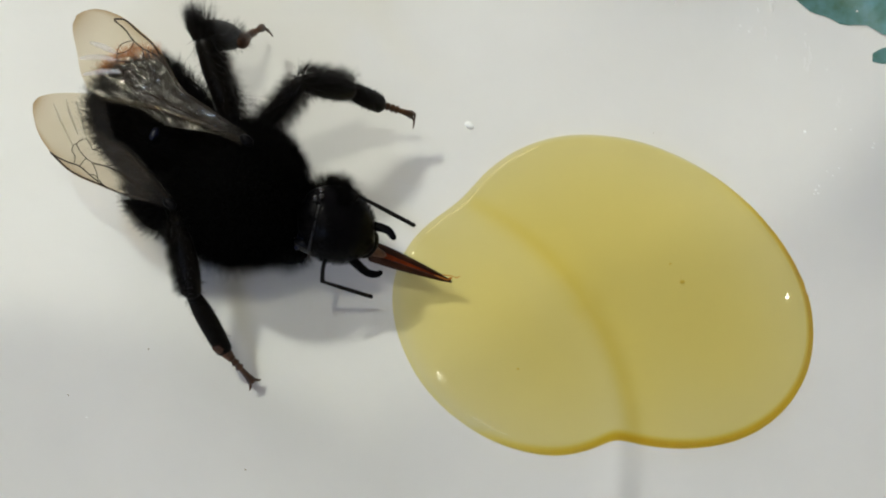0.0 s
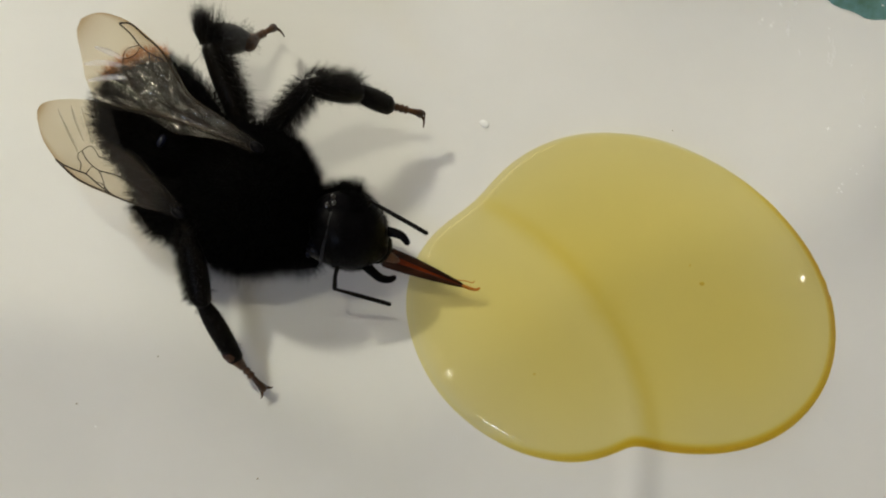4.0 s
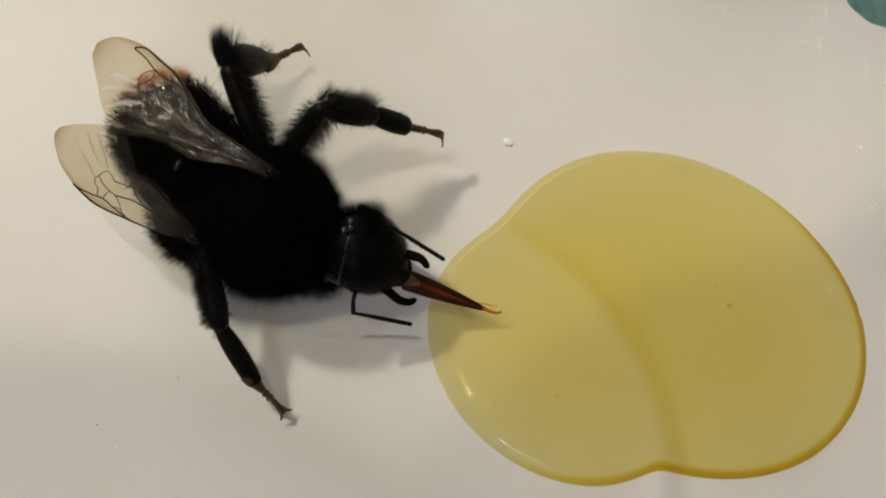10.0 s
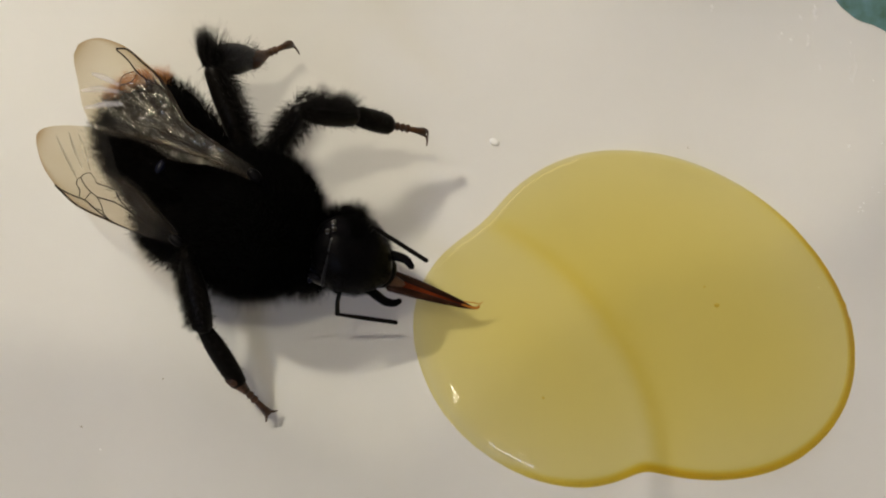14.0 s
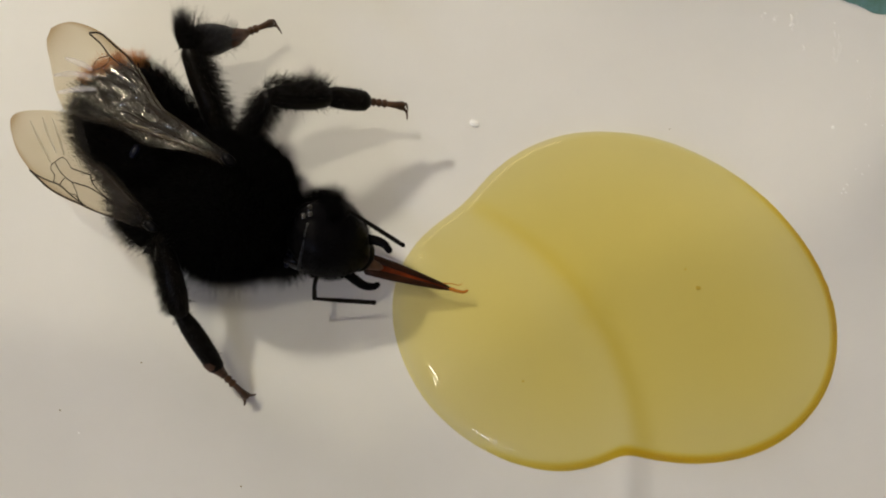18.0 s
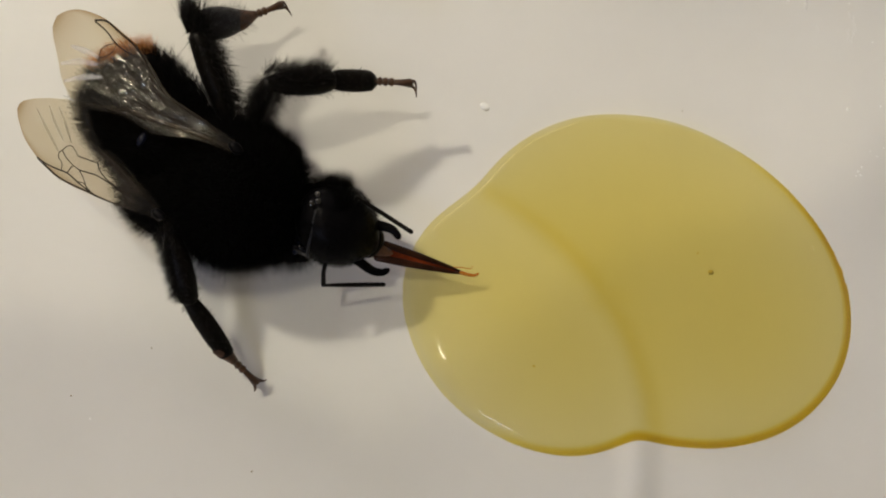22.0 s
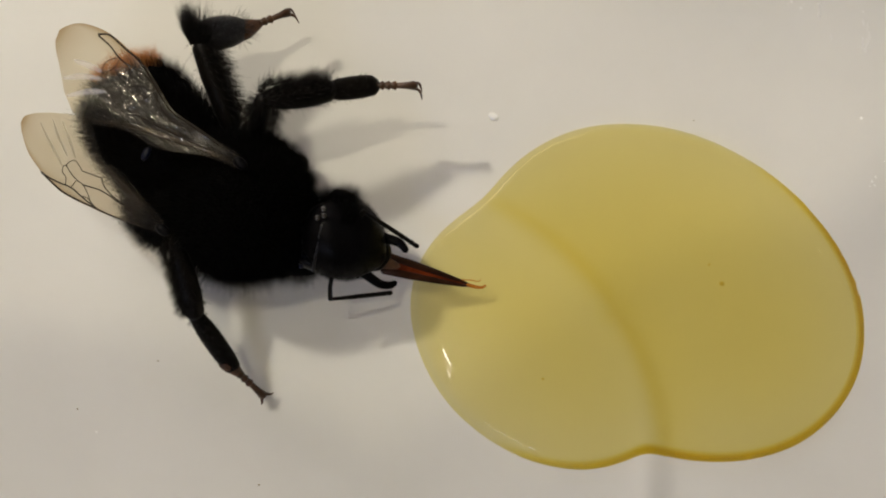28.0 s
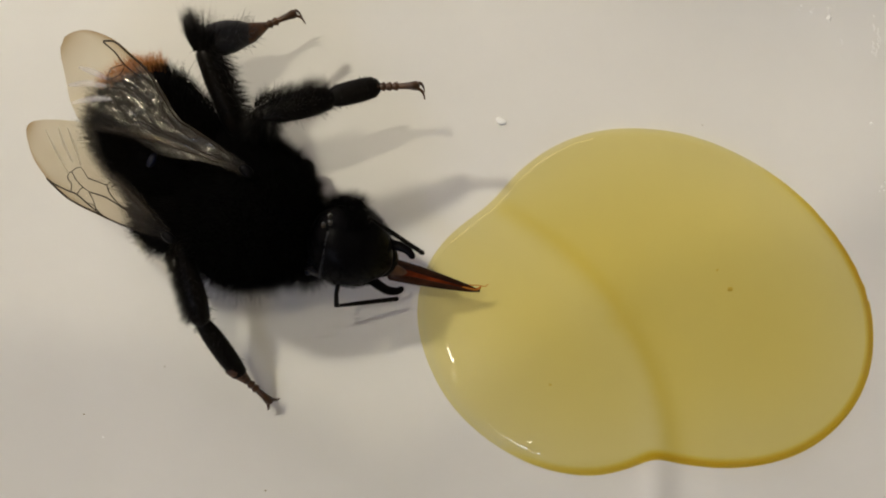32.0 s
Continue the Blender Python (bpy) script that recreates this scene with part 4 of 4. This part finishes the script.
def block(name, lo, hi, mat, parent):
    v = [Vector((x, y, z)) for x in (lo[0], hi[0]) for y in (lo[1], hi[1]) for z in (lo[2], hi[2])]
    return part(name, (v, [(0, 1, 3, 2), (4, 6, 7, 5), (0, 4, 5, 1), (2, 3, 7, 6), (0, 2, 6, 4), (1, 5, 7, 3)]), mat, parent, smooth=False)


block("tabletop", (-500, -400, -34), (500, 450, -4.6), WOOD, TABLE)
for x in (-460, 460):
    for y in (-360, 410):
        block("leg", (x - 28, y - 28, -760), (x + 28, y + 28, -34), WOOD, TABLE)


def thing(name, at, label, category):
    ob = new(name)
    ORIGIN[ob] = Vector(at)
    ob.location = Vector(at) * MM
    return tagged(ob, label, category)


def box_piece(centre, half, turn=0.0):
    c, s = math.cos(turn), math.sin(turn)
    v = []
    for x in (-1, 1):
        for y in (-1, 1):
            for z in (-1, 1):
                px, py = x * half[0], y * half[1]
                v.append(Vector(centre) + Vector((c * px - s * py, s * px + c * py, z * half[2])))
    return v, [(0, 1, 3, 2), (4, 6, 7, 5), (0, 4, 5, 1), (2, 3, 7, 6), (0, 2, 6, 4), (1, 5, 7, 3)]


# a broad unseen glowing panel, added on the north wall to fill the shadows evenly
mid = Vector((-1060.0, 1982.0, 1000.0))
panel = thing("fill_panel", mid + Vector((0, 18, 0)), "broad unseen glowing panel, added to fill the shadows", "wall light")
part("diffuser", box_piece(mid + Vector((0, -4, 0)), (900, 5, 600)), FILL_GLOW, panel, "glowing white face of the added fill panel", smooth=False)
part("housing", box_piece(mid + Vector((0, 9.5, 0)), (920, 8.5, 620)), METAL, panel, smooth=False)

for x, y, r, glow in ((-240, -172, 30, BULB), (-546, -400, 22, BULB), (-663, -530, 20, BULB), (-102, -605, 14, BULB), (862, 338, 11, BULB)):
    spot = thing("ceiling_spot", (x, y, 1700), "small round ceiling spot with a lit bulb", "ceiling spot")
    tagged(spot, group="ceiling spots")
    part("can", tube([(x, y, 1699), (x, y, 1648)], [r * 0.7, r * 0.8], 20), METAL, spot)
    part("bulb", ovoid((x, y, 1602), (1, 0, 0), (r, r, 50), 12, 16), glow, spot, "glowing warm bulb")

# two cool lights by the south wall, mirrored at the edge of the honey
cool = thing("ceiling_strip_light", (-790, -1700, 1700), "ceiling light with a cool white diffuser", "strip light")
part("housing", box_piece((-790, -1700, 1672), (275, 135, 27), -0.1), METAL, cool, smooth=False)
part("diffuser", box_piece((-790, -1700, 1637), (260, 120, 8), -0.1), TUBE, cool, "cool white glowing diffuser", smooth=False)
cool = thing("wall_light", (-465, -2000, 1500), "wall light with a cool white diffuser", "wall light")
part("housing", box_piece((-465, -1980, 1552), (90, 18, 110)), METAL, cool, smooth=False)
part("diffuser", box_piece((-465, -1956, 1552), (75, 6, 90)), TUBE, cool, "cool white glowing diffuser", smooth=False)

# the two lamps that throw the shadows
shade = thing("ceiling_lamp", CEILING_LAMP / MM + Vector((0, 0, 98)), "white enamel dome lamp under the ceiling", "ceiling lamp")
up = CEILING_LAMP.normalized()
part("dome", tube([CEILING_LAMP / MM + up * 50, CEILING_LAMP / MM + up * 58, CEILING_LAMP / MM + up * 66], [34, 50, 30], 28), METAL, shade)
desk = thing("floor_lamp", (DESK_LAMP.x / MM - 60, DESK_LAMP.y / MM + 34, -760), "tall floor lamp with a white enamel shade", "floor lamp")
aim = DESK_LAMP.normalized()
top = DESK_LAMP / MM + aim * 90
part("shade", tube([DESK_LAMP / MM + aim * 30, DESK_LAMP / MM + aim * 55, top], [30, 66, 24], 24), METAL, desk)
part("pole", tube([(top.x, top.y, -740), top], [10, 10], 12), METAL, desk)
part("foot", tube([(top.x, top.y, -758), (top.x, top.y, -742)], [130, 120], 28), METAL, desk)


# added unseen blocker: its edge cuts the ceiling lamp's light to a shadow line
blocker_edge = []
for x, y in ((-35.5, -3.2), (-23.7, -3.5), (-19.2, -3.8), (-14.7, -4.7), (-10.8, -6.8), (-6.8, -8.6), (-3.4, -10.2), (-1.6, -8.4), (1.9, -5.0), (4.9, -3.2), (8.3, -0.9), (12.6, 0.5), (18.7, 1.9), (21.2, 3.1), (24.0, 4.9), (37.7, 12.6)):
    p = Vector((x, y, 0))
    blocker_edge.append(p + (CEILING_LAMP / MM - p) * (300 / 1602))
blocker = thing("shadow_blocker", (330, 330, -4.6), "unseen plate on a stand, added to block the ceiling lamp", "desk lamp")
under = blocker_edge + [p - Vector((0, 24, 0)) for p in reversed(blocker_edge)]
n_edge = len(under)
part("head", (under + [p + Vector((0, 0, 16)) for p in under],
              [tuple(range(n_edge))[::-1], tuple(range(n_edge, 2 * n_edge))] + [(k, (k + 1) % n_edge, n_edge + (k + 1) % n_edge, n_edge + k) for k in range(n_edge)]),
     METAL, blocker, "flat blocking plate, its edge cut to the shadow's outline", smooth=False)
part("arm", tube([(-36, 68, 312), (140, 220, 335), (330, 330, 335)], [6, 6, 6], 10), METAL, blocker)
part("pole", tube([(330, 330, 0), (330, 330, 340)], [9, 9], 12), METAL, blocker)
part("foot", tube([(330, 330, -4.5), (330, 330, 6)], [75, 70], 28), METAL, blocker)

# ---------------------------------------------------------------- what moves
def motions():
    # the middle left leg lifts off the plate: seconds, knee, then azimuth and rise of tibia, basitarsus and foot
    rows = [[] for _ in MID_LEFT]
    for t, x, y, z, a1, r1, a2, r2, a3, r3 in (
            (0, -7.84, 7.55, 7.31, 5.1, -38.6, -9.8, -39.8, -8.7, -30.4),
            (7, -8.15, 7.52, 7.55, 4.4, -39.6, -9.8, -39.2, -4.3, -31.6),
            (13, -8.40, 7.48, 7.66, 4.0, -38.0, -7.7, -36.6, -5.8, -30.2),
            (20, -8.95, 7.35, 7.66, 8.5, -30.9, 2.7, -29.6, -1.5, -19.0),
            (25, -9.32, 7.36, 7.64, 8.6, -24.2, 6.8, -26.6, 0.1, -12.6),
            (32, -9.99, 6.88, 7.70, 14.2, -8.9, 15.9, -11.4, 2.1, -1.2)):
        w = chain(MID_LEFT, (x, y, z), (-10.6, 5.2, 3.4), ((a1, r1), (a2, r2), (a3, r3)), (3.3, 2.3, 2.4))
        for row, m in zip(rows, local_poses(w)):
            row.append((t, m))
    for ob, row in zip(MID_LEFT, rows):
        walk(ob, row)
    # the hind left leg swings outwards
    rows = [[] for _ in HIND_LEFT]
    for t, x, y, z, a1, r1, a2, r2, a3, r3 in (
            (0, -12.97, 10.13, 5.56, 86.3, -6.5, 9.3, -39.0, 49.0, -47.1), (7, -13.04, 9.96, 5.53, 81.1, -7.1, 11.0, -40.9, 39.8, -39.2),
            (20, -12.85, 10.05, 5.53, 77.1, -5.6, 17.5, -30.3, 28.6, -30.6), (25, -12.84, 10.20, 5.54, 87.5, -3.8, 16.3, -28.8, 26.5, -26.6),
            (32, -13.02, 10.21, 5.33, 86.8, -1.6, 17.6, -21.6, 27.1, -18.5)):
        w = chain(HIND_LEFT, (x, y, z), (-11.4, 6.2, 4.0), ((a1, r1), (a2, r2), (a3, r3)), (0.50, 2.65, 2.5))
        for row, m in zip(rows, local_poses(w)):
            row.append((t, m))
    for ob, row in zip(HIND_LEFT, rows):
        walk(ob, row)
    # antennae
    at = (Vector((-4.83, 1.98, 5.6)) - BEE_AT) * MM - scape_l.location
    walk(FLAG_L, [(t, pose(*at, 0, fall, a)) for t, a, fall in ((0, -26, 8), (6, -28.5, 12), (14, -30.3, 17), (20, -31.2, 19), (32, -33.3, 24))])
    at = (Vector((-6.58, -2.34, 3.85)) - BEE_AT) * MM - scape_r.location
    walk(FLAG_R, [(t, pose(*at, 0, fall, a)) for t, a, fall in ((0, -9.6, 36), (3, -11.6, 29), (6, -10.7, 27.5), (10, -8.4, 27), (14, -5.7, 26.5), (17, -2.9, 26.5), (20, -0.2, 27), (23, 2.7, 27), (25, 4.2, 27), (28, 6.5, 27), (32, 6.6, 28))])
    # the tongue swings slowly, its tip laps
    at = (Vector((-3.75, -0.50, 2.65)) - BEE_AT) * MM
    walk(tongue, [(t, pose(*at, 0, 18, a)) for t, a in ((0, -16.9), (3, -17.5), (6, -17.7), (10, -18.4), (14, -16.6), (17, -15.4), (20, -15.0), (23, -14.1), (25, -14.5), (32, -13.9))])
    laps = "0:0 .4:1 .8:0 1.2:.6 1.6:0 2:1 2.4:0 2.8:.3 3.2:.6 3.5:0 4:1 4.5:0 5:.2 5.5:1 6:0 6.5:1 7:0 7.5:.9 8:0 8.5:0 9:1 9.5:0 10:1 10.5:0 11:1 11.5:0 12:1 12.5:0 13:.4 13.5:0 14:.4 14.5:1 15:0 15.5:1 16:0 16.5:.8 17:0 17.5:0 18:1 18.5:0 19:.5 19.5:1 20:0 20.5:0 21:1 21.5:0 22:1 22.5:0 23:1 23.5:0 24:1 24.5:0 25:1 25.5:.2 26:1 26.5:0 27:0 27.5:.7 28:.9 28.5:0 29:1 29.5:0 30:.5 30.5:0 31:.6 31.5:.1 32:.1"
    walk(GLOSSA, [(float(t), pose((3.72 + 0.85 * float(f)) * MM, 0, 0)) for t, f in (q.split(":") for q in laps.split())])


motions()
